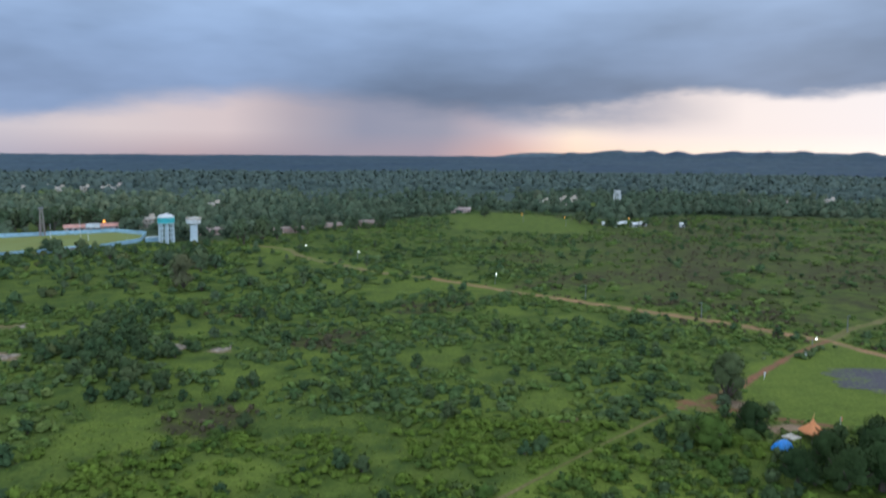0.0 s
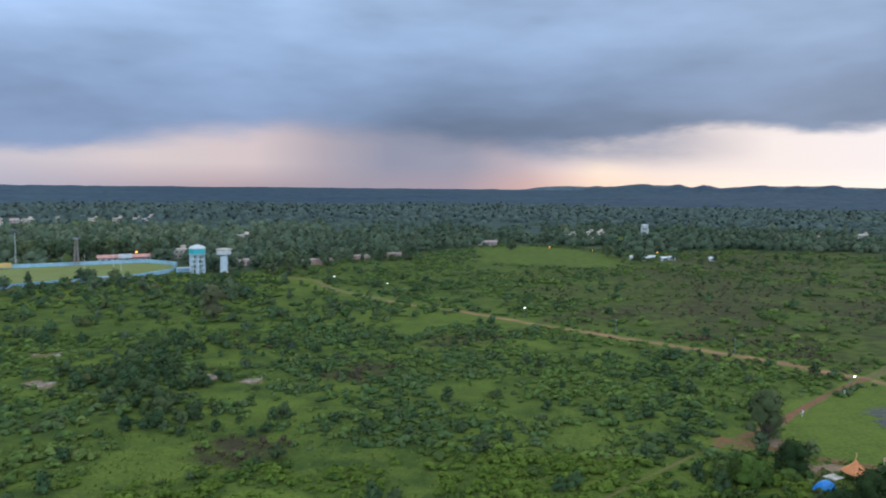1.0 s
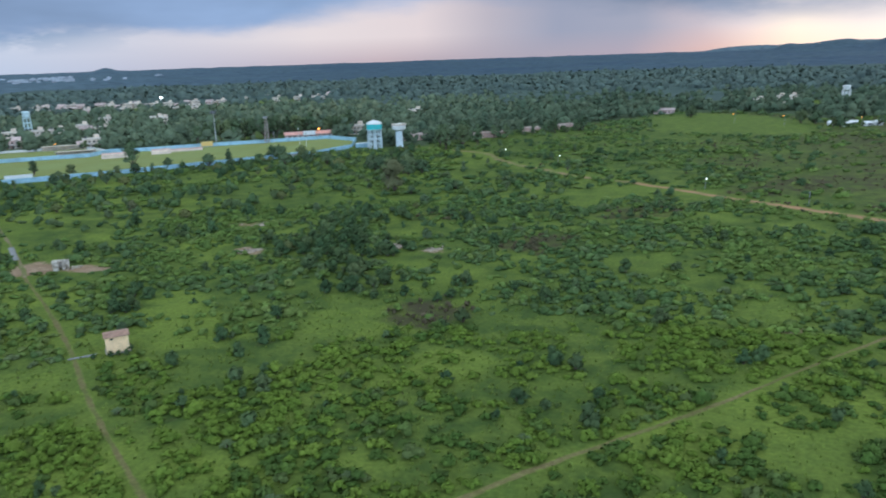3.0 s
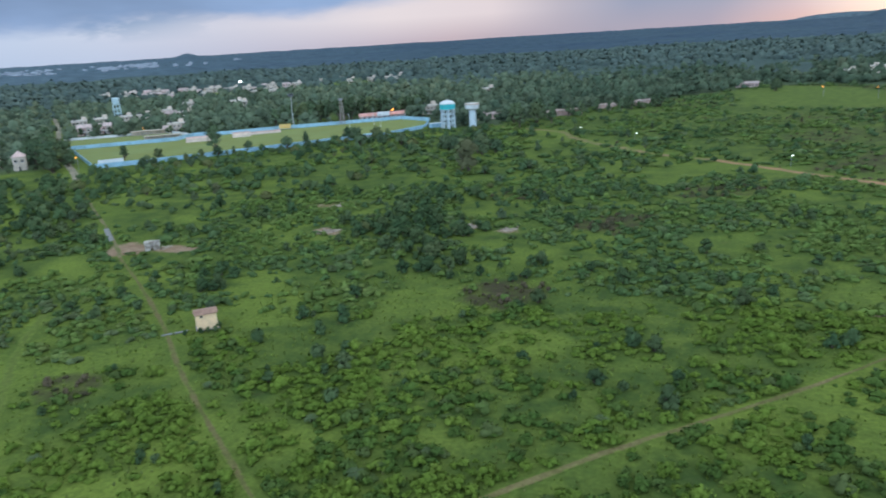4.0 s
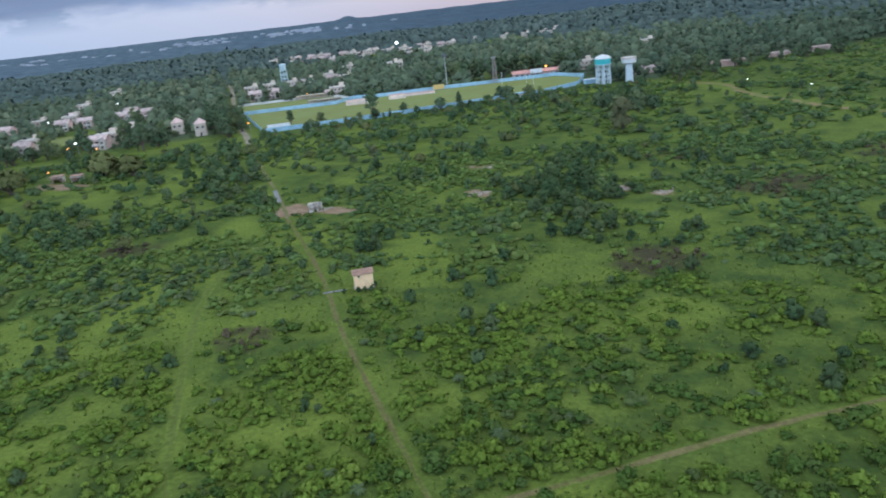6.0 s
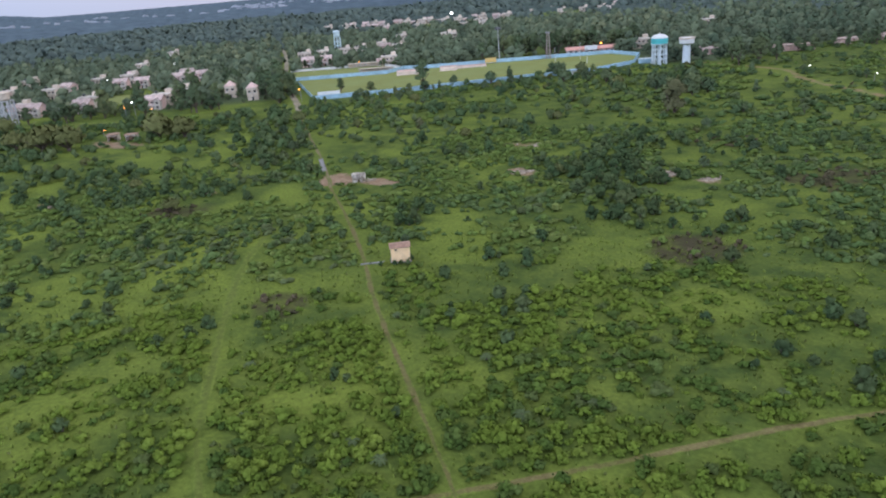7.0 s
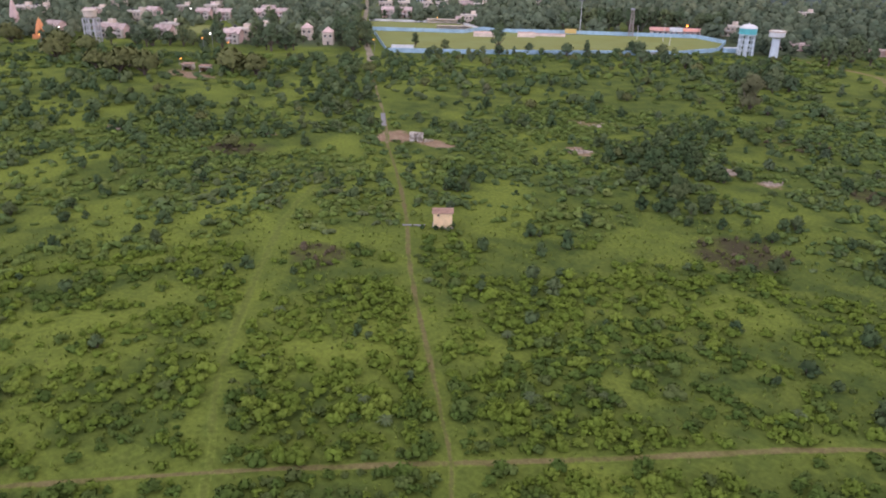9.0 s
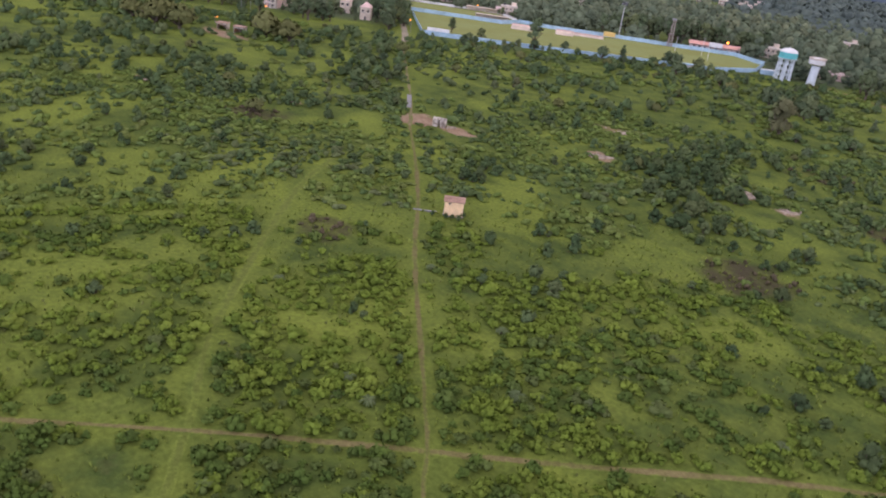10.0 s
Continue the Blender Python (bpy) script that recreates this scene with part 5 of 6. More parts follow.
# ---- pump house and ruin ----
def pump_house():
    ob = thing("pump_house", -106.0, 114.0, 43, "small cream plastered pump house with a tiled lean roof", "hut")
    bm = boxed(-2.15, -1.7, 0, 2.15, 1.7, 3.62, bevel=0.05)
    part("wall", bm, CREAM, ob)
    bm = bmesh.new()
    v = [bm.verts.new(p) for p in ((-2.4, -1.95, 3.62), (2.4, -1.95, 3.62), (2.4, 0.2, 4.0), (-2.4, 0.2, 4.0), (-2.4, 2.0, 3.68), (2.4, 2.0, 3.68))]
    for q in ((0, 1, 2, 3), (3, 2, 5, 4)):
        bm.faces.new([v[i] for i in q])
    bm.normal_update()
    bmesh.ops.solidify(bm, geom=bm.faces[:], thickness=0.12)
    roof = part("roof", bm, TILE, ob, "weathered brown tiled roof")
    for q in range(11):
        x = -2.35 + q * 0.47
        part("ridge_tile", tube(bmesh.new(), (x, -2.0, 3.64), (x, 0.2, 4.03), 0.08, n=6), TILE, roof)
    for s in (-1, 1):
        bm = bmesh.new()
        a = [bm.verts.new((s * 2.15, y, z)) for y, z in ((-1.7, 3.6), (1.7, 3.6), (0.2, 3.95))]
        bm.faces.new(a)
        bm.normal_update()
        bmesh.ops.solidify(bm, geom=bm.faces[:], thickness=0.1)
        part("gable", bm, CREAM, ob)
    part("vent", boxed(-1.25, -1.76, 2.95, -0.75, -1.66, 3.3), DARK, ob, "dark vent under the eaves")
    part("door", boxed(2.1, -0.6, 0, 2.19, 0.5, 2.05), RED_ROOF, ob, "red-brown wooden side door")
    part("plinth", boxed(-2.35, -1.95, -0.1, 2.35, 1.95, 0.22, bevel=0.04), CONCRETE, ob)
    line = thing("water_channel", -108.5, 111.2, 43, "grey concrete channel running from the pump house", "channel")
    bm = boxed(-5.5, -0.2, 0, 0.0, 0.2, 0.3, bevel=0.04)
    part("channel", bm, CONCRETE, line)
    for q in range(4):
        part("support", boxed(-5.0 + 1.5 * q, -0.38, -0.1, -4.7 + 1.5 * q, 0.38, 0.16), CONCRETE, line)


pump_house()
for x, y, k in ((-105.2, 110.8, 0.5), (-104.2, 111.9, 0.42), (-103.6, 114.6, 0.6), (-107.8, 109.2, 0.45), (-102.6, 112.4, 0.5)):
    copy_thing(BUSHES[0], pose(x, y, 0, 0, 0, 77 * x)).scale = (k, k, k)


def ruin():
    ob = thing("ruined_shed", -164.8, 164.6, 40, "crumbling roofless shed of pale plastered brick", "ruin")
    ob.scale = (0.82, 0.8, 0.85)
    for x0, y0, x1, y1, h in ((-3.2, -1.8, -1.2, -1.5, 2.7), (-0.2, -1.8, 0.9, -1.5, 2.4), (-3.2, 1.5, 2.0, 1.8, 2.9), (-3.2, -1.5, -2.9, 1.5, 2.8), (1.7, -1.5, 2.0, 1.5, 1.8), (1.4, -1.8, 2.0, -1.5, 2.0)):
        part("wall", boxed(x0, y0, 0, x1, y1, h, bevel=0.06), OLD_STONE, ob)
    part("roof_slab", boxed(-3.4, -2.0, 2.8, -0.4, 2.0, 3.0, bevel=0.05), OLD_STONE, ob, "broken slab over one end")
    for q in range(26):
        s = rng.uniform(0.15, 0.5)
        bm = bmesh.new()
        bmesh.ops.create_cube(bm, size=s, matrix=pose(rng.uniform(0, 6), rng.uniform(-2.5, 2), s * 0.3, *rng.uniform(0, 90, 3)))
        part("rubble", bm, OLD_STONE, ob)
    ob = thing("culvert", -195, 177, 49, "pale wet concrete strip along the track", "culvert")
    part("slab", boxed(-0.6, -10, 0, 0.6, 10, 0.12, bevel=0.04), CONCRETE, ob)
    part("edge", boxed(-0.8, -10, 0, -0.62, 10, 0.24), CONCRETE, ob)
    part("edge", boxed(0.62, -10, 0, 0.8, 10, 0.24), CONCRETE, ob)


ruin()


def rubble_heap(x, y, long, wide, tall, seed):
    """A low spread heap of pale broken plaster and stones."""
    r = random.Random(seed)
    ob = thing("rubble_heap", x, y, 43, "low pale heap of rubble and stones in the grass", "rubble", "rubble heaps")
    bm = bmesh.new()
    bmesh.ops.create_grid(bm, x_segments=18, y_segments=12, size=1.0)
    for v in bm.verts:
        d = math.hypot(v.co.x, v.co.y) + 0.45 * noise.noise(Vector((v.co.x * 2.2, v.co.y * 2.2, seed)))
        rough = 0.5 + 0.9 * abs(noise.noise(Vector((v.co.x * 6, v.co.y * 6, seed + 3))))
        v.co = (v.co.x * long, v.co.y * wide, -0.12 + tall * max(0.0, 1 - d) * rough * 1.6)
    part("mound", bm, RUBBLE, ob)
    for q in range(14):
        k = r.uniform(0.2, 0.5)
        bm = bmesh.new()
        bmesh.ops.create_icosphere(bm, subdivisions=1, radius=k, matrix=pose(r.gauss(0, 0.4) * long, r.gauss(0, 0.4) * wide, k * 0.4 + tall * 0.2, r.uniform(0, 90), r.uniform(0, 90), 0) @ Matrix.Diagonal((1, 0.75, 0.6, 1)))
        part("stone", bm, RUBBLE, ob)


for q, (x, y, long, wide, tall) in enumerate(((-79, 203.5, 5.0, 4.0, 0.7), (-64.5, 202, 4.2, 2.4, 0.4), (-121, 191.5, 5.5, 3.2, 0.5), (25, 150, 3.2, 1.5, 0.35), (-246, 102, 5, 2.4, 0.5), (-205, 135, 3.2, 1.8, 0.4), (-134, 228, 7, 4, 0.35))):
    rubble_heap(x, y, long, wide, tall, q + 11)


# ---- water towers ----
def framed_tower():
    ob = thing("water_tower", -174, 444, 20, "white framed water tower with a teal tank and white dome", "water tower")
    for q in range(8):
        a = q * math.pi / 4 + 0.2
        part("column", tube(bmesh.new(), (4.5 * math.cos(a), 4.5 * math.sin(a), -0.2), (4.2 * math.cos(a), 4.2 * math.sin(a), 12.2), 0.42, 0.38), PALE, ob)
    for z in (3.2, 6.2, 9.2, 12.0):
        for q in range(8):
            a, b = q * math.pi / 4 + 0.2, (q + 1) * math.pi / 4 + 0.2
            part("ring_beam", tube(bmesh.new(), (4.35 * math.cos(a), 4.35 * math.sin(a), z), (4.35 * math.cos(b), 4.35 * math.sin(b), z), 0.28, n=6), PALE, ob)
    part("stair_shaft", tube(bmesh.new(), (0, 0, -0.2), (0, 0, 12.2), 1.1, n=12), PALE, ob)
    part("tank", lathe(bmesh.new(), [(4.2, 12.1), (4.9, 12.5), (4.95, 15.6), (4.8, 15.8)]), TEAL, ob, "teal painted tank")
    part("dome", lathe(bmesh.new(), [(5.05, 15.7), (5.05, 15.95), (4.4, 16.7), (3.0, 17.5), (1.2, 17.95), (0.4, 18.0)]), WHITE, ob, "white dome roof")
    part("finial", tube(bmesh.new(), (0, 0, 17.9), (0, 0, 18.6), 0.35, 0.25), WHITE, ob)
    part("railing", lathe(bmesh.new(), [(5.3, 12.3), (5.3, 12.5), (4.9, 12.5), (4.9, 12.3)]), PALE, ob)


framed_tower()


def mushroom_tower():
    ob = thing("water_tower", -159.5, 450, 0, "white mushroom water tower on a round shaft", "water tower")
    part("shaft", lathe(bmesh.new(), [(2.4, -0.2), (2.3, 4), (2.2, 10.6), (2.4, 11.2)]), PALE, ob)
    part("tank", lathe(bmesh.new(), [(2.4, 11.0), (4.2, 11.7), (4.4, 12.0), (4.4, 14.3), (4.2, 14.5)]), WHITE, ob)
    part("roof", lathe(bmesh.new(), [(4.7, 14.4), (4.7, 14.7), (2.5, 15.1), (0.4, 15.3)]), WHITE, ob)
    part("parapet", lathe(bmesh.new(), [(4.75, 14.3), (4.75, 15.2), (4.6, 15.2), (4.6, 14.3)]), BUFF, ob)


mushroom_tower()


def slab_tower(x, y, turn, half, tall, levels, mat, top, label):
    ob = thing("water_tower", x, y, turn, label, "water tower")
    for i in (-1, 0, 1):
        for j in (-1, 0, 1):
            if i or j:
                part("column", boxed(i * half - 0.35, j * half - 0.35, -0.2, i * half + 0.35, j * half + 0.35, tall * 0.74), mat, ob)
    for q in range(1, levels + 1):
        z = tall * 0.74 * q / levels
        bm = bmesh.new()
        for s in (-1, 1):
            box(bm, -half - 0.3, s * half - 0.3, z - 0.5, half + 0.3, s * half + 0.3, z)
            box(bm, s * half - 0.3, -half + 0.3, z - 0.5, s * half + 0.3, half - 0.3, z)
        part("beam", bm, mat, ob)
    part("tank", lathe(bmesh.new(), [(half * 0.7, tall * 0.74), (half * 1.12, tall * 0.78), (half * 1.12, tall * 0.93), (half, tall * 0.94)]), top, ob)
    part("roof", lathe(bmesh.new(), [(half * 1.3, tall * 0.935), (half * 1.3, tall * 0.965), (half * 0.6, tall), (0.3, tall)]), top, ob)
    return ob


slab_tower(-460, 187, 38, 3.3, 19.5, 4, GALVANISED, BUFF, "grey framed concrete water tower with a buff tank")
slab_tower(-524, 525, 40, 2.7, 22, 4, AQUA, AQUA, "pale blue framed water tower among the colony trees")
slab_tower(184, 842, 0, 3.2, 15, 3, WHITE, WHITE, "small white water tower above far trees")


# ---- stadium ----
def wall_run(name, line, height, thick, mat, label, post=6.0):
    """A boundary wall with posts and a coping, piece by piece along a line."""
    ob = tagged(new(name), label, "wall", kind="structure")
    for (x0, y0), (x1, y1) in zip(line, line[1:]):
        d = math.hypot(x1 - x0, y1 - y0)
        m = pose(x0, y0, 0, 0, 0, math.degrees(math.atan2(y1 - y0, x1 - x0)))
        n = max(1, round(d / post))
        for q in range(n):
            bm = boxed(q * d / n + 0.2, -thick / 2, -0.1, (q + 1) * d / n - 0.2, thick / 2, height, bevel=0.03)
            p = part("panel", bm, mat, ob)
            p.matrix_basis = m
            p = part("post", boxed(q * d / n - 0.2, -thick / 2 - 0.06, -0.1, q * d / n + 0.2, thick / 2 + 0.06, height + 0.15), mat, ob)
            p.matrix_basis = m
    return ob


wall_run("wall_south", PITCH[:5], 2.5, 0.3, BLUE, "sky-blue painted stadium boundary wall")
wall_run("wall_east", PITCH[4:7], 2.4, 0.3, BLUE, "sky-blue painted stadium boundary wall behind trees")
wall_run("wall_north", PITCH[6:], 2.5, 0.3, BLUE, "sky-blue painted stadium wall before the tree belt")
wall_run("wall_west", [PITCH[-1], PITCH[0]], 2.2, 0.25, BLUE, "sky-blue painted stadium wall along the road")
wall_run("wall_practice", [PRACTICE[0], PRACTICE[4], PRACTICE[3], PRACTICE[2]], 1.8, 0.3, WHITE, "low white wall round the second field")


def stadium():
    ob = thing("pavilion", -250, 506, 32, "long low pavilion with a red sheet roof", "pavilion")
    part("wall", boxed(-17, -3.5, 0, 17, 3.5, 3.6, bevel=0.05), PINK, ob)
    bm = bmesh.new()
    v = [bm.verts.new(p) for p in ((-18, -5, 3.5), (18, -5, 3.5), (18, 0, 5.4), (-18, 0, 5.4), (-18, 4.5, 3.7), (18, 4.5, 3.7))]
    bm.faces.new([v[0], v[1], v[2], v[3]]), bm.faces.new([v[3], v[2], v[5], v[4]])
    bm.normal_update()
    bmesh.ops.solidify(bm, geom=bm.faces[:], thickness=0.15)
    part("roof", bm, RED_ROOF, ob, "faded red sheet roof")
    part("porch", boxed(-4.5, -6.2, 3.0, 4.5, -3.5, 5.9, bevel=0.1), WHITE, ob, "white porch block")
    for q in range(9):
        part("pillar", boxed(-16 + 4 * q - 0.2, -4.7, 0, -16 + 4 * q + 0.2, -4.3, 3.4), WHITE, ob)
        part("window", boxed(-15 + 3.7 * q, -3.56, 1.1, -13.4 + 3.7 * q, -3.46, 2.5), DARK, ob)

    for x, y, long, n in ((-332, 396, 17, 4), (-313, 416, 12, 4), (-306, 431, 24, 2)):
        ob = thing("spectator_stand", x, y, 36, "buff concrete stepped stand inside the stadium wall", "stand", "stadium stands")
        for q in range(n):
            part("step", boxed(-long / 2, -2.6 + q * 1.3, 0, long / 2, -1.3 + q * 1.3, 0.5 + q * 0.55, bevel=0.04), BUFF, ob)
        part("back_wall", boxed(-long / 2, -2.6 + n * 1.3, 0, long / 2, -2.3 + n * 1.3, 0.9 + n * 0.55), PINK, ob)
    for x, y, long in ((-371, 406, 24), (-408, 433, 24)):
        ob = thing("shelter", x, y, 36, "open shelter with a pale pitched roof", "shelter", "stadium shelters")
        part("roof", boxed(-long / 2, -2.2, 3.0, long / 2, 2.2, 3.25, bevel=0.05), BUFF, ob)
        part("back_wall", boxed(-long / 2, 1.7, 0, long / 2, 2.0, 3.0), BUFF, ob)
        for q in range(6):
            part("post", boxed(-long / 2 + 0.3 + q * (long - 0.8) / 5, -2.0, 0, -long / 2 + 0.5 + q * (long - 0.8) / 5, -1.8, 3.0), STEEL, ob)
    ob = thing("sight_screen", -316.5, 303, 40, "white cricket sight screen on posts", "screen")
    part("screen", boxed(-6.5, -0.15, 0.5, 6.5, 0.15, 3.8, bevel=0.04), WHITE, ob)
    for q in range(4):
        part("post", boxed(-6 + 4 * q - 0.1, 0.15, 0, -6 + 4 * q + 0.1, 0.4, 3.6), STEEL, ob)
    ob = thing("score_board", -301, 451, 36, "yellow board standing at the far wall", "board")
    part("panel", boxed(-4.0, -0.2, 0.8, 4.0, 0.2, 4.0, bevel=0.04), YELLOW, ob)
    part("post", boxed(-3.4, 0.2, 0, -3.2, 0.4, 3.8), STEEL, ob), part("post", boxed(3.2, 0.2, 0, 3.4, 0.4, 3.8), STEEL, ob)
    ob = thing("shed", -209, 404, 43, "small shed with a blue sheet roof", "shed")
    part("wall", boxed(-5, -2, 0, 5, 2, 2.4, bevel=0.04), WHITE, ob), part("roof", boxed(-5.6, -2.6, 2.4, 5.6, 2.6, 2.65, bevel=0.04), BLUE, ob)
    ob = thing("shed", -186, 452, 43, "small blue shed by the water tower", "shed")
    part("wall", boxed(-4, -2, 0, 4, 2, 2.6, bevel=0.04), BLUE, ob), part("roof", boxed(-4.4, -2.4, 2.6, 4.4, 2.4, 2.8, bevel=0.04), PALE, ob)

    ob = thing("floodlight_mast", -298, 458, 30, "slim grey floodlight mast over the field", "floodlight")
    part("mast", tube(bmesh.new(), (0, 0, -0.3), (0, 0, 23), 0.38, 0.2, 10), GALVANISED, ob)
    part("head_frame", boxed(-2.0, -0.3, 22.4, 2.0, 0.1, 24.6, bevel=0.03), STEEL, ob)
    for i in range(4):
        for j in range(2):
            part("lamp", boxed(-1.8 + i * 0.95, -0.5, 22.6 + j, -1.05 + i * 0.95, -0.3, 23.3 + j), DARK, ob)
    ob = thing("lattice_mast", -268, 476, 20, "rusty square lattice mast with lamps", "mast")
    for i, j in ((-1, -1), (-1, 1), (1, -1), (1, 1)):
        part("leg", tube(bmesh.new(), (i * 1.6, j * 1.6, -0.2), (i * 0.7, j * 0.7, 17.5), 0.2, 0.14, 6), RUST, ob)
    for q in range(8):
        a, b = 1.6 - 0.9 * q / 8, 1.6 - 0.9 * (q + 1) / 8
        z0, z1 = 17.5 * q / 8, 17.5 * (q + 1) / 8
        bm = bmesh.new()
        for i, j in ((-1, -1), (1, -1), (1, 1), (-1, 1)):
            tube(bm, (i * a, j * a, z0), (-j * b, i * b, z1), 0.09, n=5)
            tube(bm, (i * b, j * b, z1), (-j * b, i * b, z1), 0.08, n=5)
        part("brace", bm, RUST, ob)
    part("platform", boxed(-1.4, -1.4, 17.4, 1.4, 1.4, 17.7), RUST, ob)
    part("lamp_panel", boxed(-1.6, -1.5, 17.7, 1.6, -1.2, 18.9), STEEL, ob)
    for x, y, h in ((-240, 470, 11), (-226, 452, 9), (-255, 462, 9)):
        ob = thing("lamp_post", x, y, 0, "thin pale post on the field", "post", "posts on the field")
        part("pole", tube(bmesh.new(), (0, 0, -0.2), (0, 0, h), 0.16, 0.1, 8), WHITE, ob)
        part("head", boxed(-0.8, -0.12, h - 0.2, 0.8, 0.12, h + 0.1), STEEL, ob)


stadium()


# ---- houses ----
def window_set(ob, x0, x1, y, zs, n):
    for z in zs:
        for q in range(n):
            x = x0 + (x1 - x0) * (q + 0.5) / n
            w = part("window", boxed(x - 0.65, y - 0.05, z, x + 0.65, y + 0.05, z + 1.3), DARK, ob)
            part("sill", boxed(x - 0.8, y - 0.22, z - 0.14, x + 0.8, y - 0.02, z), WHITE, w)


def gabled_house(wall, label):
    ob = tagged(new("house"), label, "house", "colony houses")
    part("wall", boxed(-5, -4, -0.2, 5, 4, 6.2, bevel=0.06), wall, ob)
    bm = bmesh.new()
    v = [bm.verts.new(p) for p in ((-5.6, -4.6, 6.0), (5.6, -4.6, 6.0), (5.6, 0, 8.4), (-5.6, 0, 8.4), (-5.6, 4.6, 6.0), (5.6, 4.6, 6.0))]
    bm.faces.new([v[0], v[1], v[2], v[3]]), bm.faces.new([v[3], v[2], v[5], v[4]])
    bm.normal_update()
    bmesh.ops.solidify(bm, geom=bm.faces[:], thickness=0.18)
    part("roof", bm, HOUSE_ROOF, ob)
    for s in (-1, 1):
        bm = bmesh.new()
        bm.faces.new([bm.verts.new((s * 4.95, y, z)) for y, z in ((-4, 6.1), (4, 6.1), (0, 8.25))])
        bm.normal_update()
        bmesh.ops.solidify(bm, geom=bm.faces[:], thickness=0.12)
        part("gable", bm, wall, ob)
    part("wing", boxed(1.4, -6.4, -0.2, 5.0, -4.0, 5.4, bevel=0.05), LIMEWASH, ob, "cream front wing")
    bm = bmesh.new()
    v = [bm.verts.new(p) for p in ((0.9, -6.9, 5.2), (3.2, -6.9, 7.0), (5.5, -6.9, 5.2), (0.9, -2.6, 5.2), (3.2, -2.6, 7.0), (5.5, -2.6, 5.2))]
    bm.faces.new([v[0], v[1], v[4], v[3]]), bm.faces.new([v[1], v[2], v[5], v[4]])
    bm.normal_update()
    bmesh.ops.solidify(bm, geom=bm.faces[:], thickness=0.16)
    part("wing_roof", bm, HOUSE_ROOF, ob)
    bm = bmesh.new()
    bm.faces.new([bm.verts.new((x, -6.38, z)) for x, z in ((1.4, 5.3), (5.0, 5.3), (3.2, 6.8))])
    bm.normal_update()
    bmesh.ops.solidify(bm, geom=bm.faces[:], thickness=0.1)
    part("wing_gable", bm, LIMEWASH, ob)
    part("wing_window", boxed(2.5, -6.46, 1.0, 3.9, -6.36, 2.4), DARK, ob)
    part("wing_window", boxed(2.5, -6.46, 3.6, 3.9, -6.36, 4.8), DARK, ob)
    part("porch", boxed(-2.6, -5.8, 2.8, 1.2, -4.0, 3.1, bevel=0.04), WHITE, ob)
    for x in (-2.4, 1.0):
        part("pillar", boxed(x - 0.2, -5.7, -0.1, x + 0.2, -5.3, 2.8), WHITE, ob)
    part("door", boxed(-0.6, -4.06, 0, 0.6, -3.96, 2.1), DARK, ob)
    window_set(ob, -5, 1.2, -4, (3.7,), 2), window_set(ob, -5, -0.9, -4, (0.9,), 1)
    return ob


def flat_house(wall, label):
    ob = tagged(new("house"), label, "house", "colony houses")
    part("wall", boxed(-6, -4.5, -0.2, 6, 4.5, 6.6, bevel=0.06), wall, ob)
    part("parapet", boxed(-6.25, -4.75, 6.6, 6.25, 4.75, 7.3, bevel=0.05), LIMEWASH, ob)
    part("stair_block", boxed(1.8, 0.5, 7.3, 5.4, 4.2, 9.6, bevel=0.05), wall, ob)
    part("balcony", boxed(-5.2, -5.9, 3.2, 0.2, -4.5, 4.2, bevel=0.05), LIMEWASH, ob)
    part("roof_tank", tube(bmesh.new(), (-3.6, 1, 7.3), (-3.6, 1, 8.8), 0.8, 0.75, 12), DARK, ob, "black plastic roof tank")
    part("door", boxed(2.4, -4.56, 0, 3.6, -4.46, 2.1), DARK, ob)
    window_set(ob, -6, 6, -4.5, (4.4,), 4), window_set(ob, -6, 1.5, -4.5, (1.0,), 3)
    return ob


def tower_house(wall, label):
    ob = tagged(new("house"), label, "house", "colony houses")
    part("wall", boxed(-3.2, -3.2, -0.2, 3.2, 3.2, 7.5, bevel=0.06), wall, ob)
    part("roof", lathe(bmesh.new(), [(4.9, 7.4), (4.9, 7.55), (0.3, 10.4), (0.1, 10.5)], 4), PINK, ob).rotation_euler = (0, 0, math.pi / 4)
    part("door", boxed(-0.55, -3.26, 0, 0.55, -3.16, 2.1), DARK, ob)
    window_set(ob, -3.2, 3.2, -3.2, (4.6,), 2)
    return ob


def long_house(wall, label):
    ob = tagged(new("house"), label, "house", "row buildings")
    part("wall", boxed(-9, -3, -0.2, 9, 3, 3.6, bevel=0.06), wall, ob)
    bm = bmesh.new()
    v = [bm.verts.new(p) for p in ((-9.6, -3.8, 3.4), (9.6, -3.8, 3.4), (9.6, 0, 5.0), (-9.6, 0, 5.0), (-9.6, 3.8, 3.4), (9.6, 3.8, 3.4))]
    bm.faces.new([v[0], v[1], v[2], v[3]]), bm.faces.new([v[3], v[2], v[5], v[4]])
    bm.normal_update()
    bmesh.ops.solidify(bm, geom=bm.faces[:], thickness=0.15)
    part("roof", bm, HOUSE_ROOF, ob)
    window_set(ob, -9, 9, -3, (1.0,), 6)
    part("door", boxed(-0.6, -3.06, 0, 0.6, -2.96, 2.1), DARK, ob)
    return ob


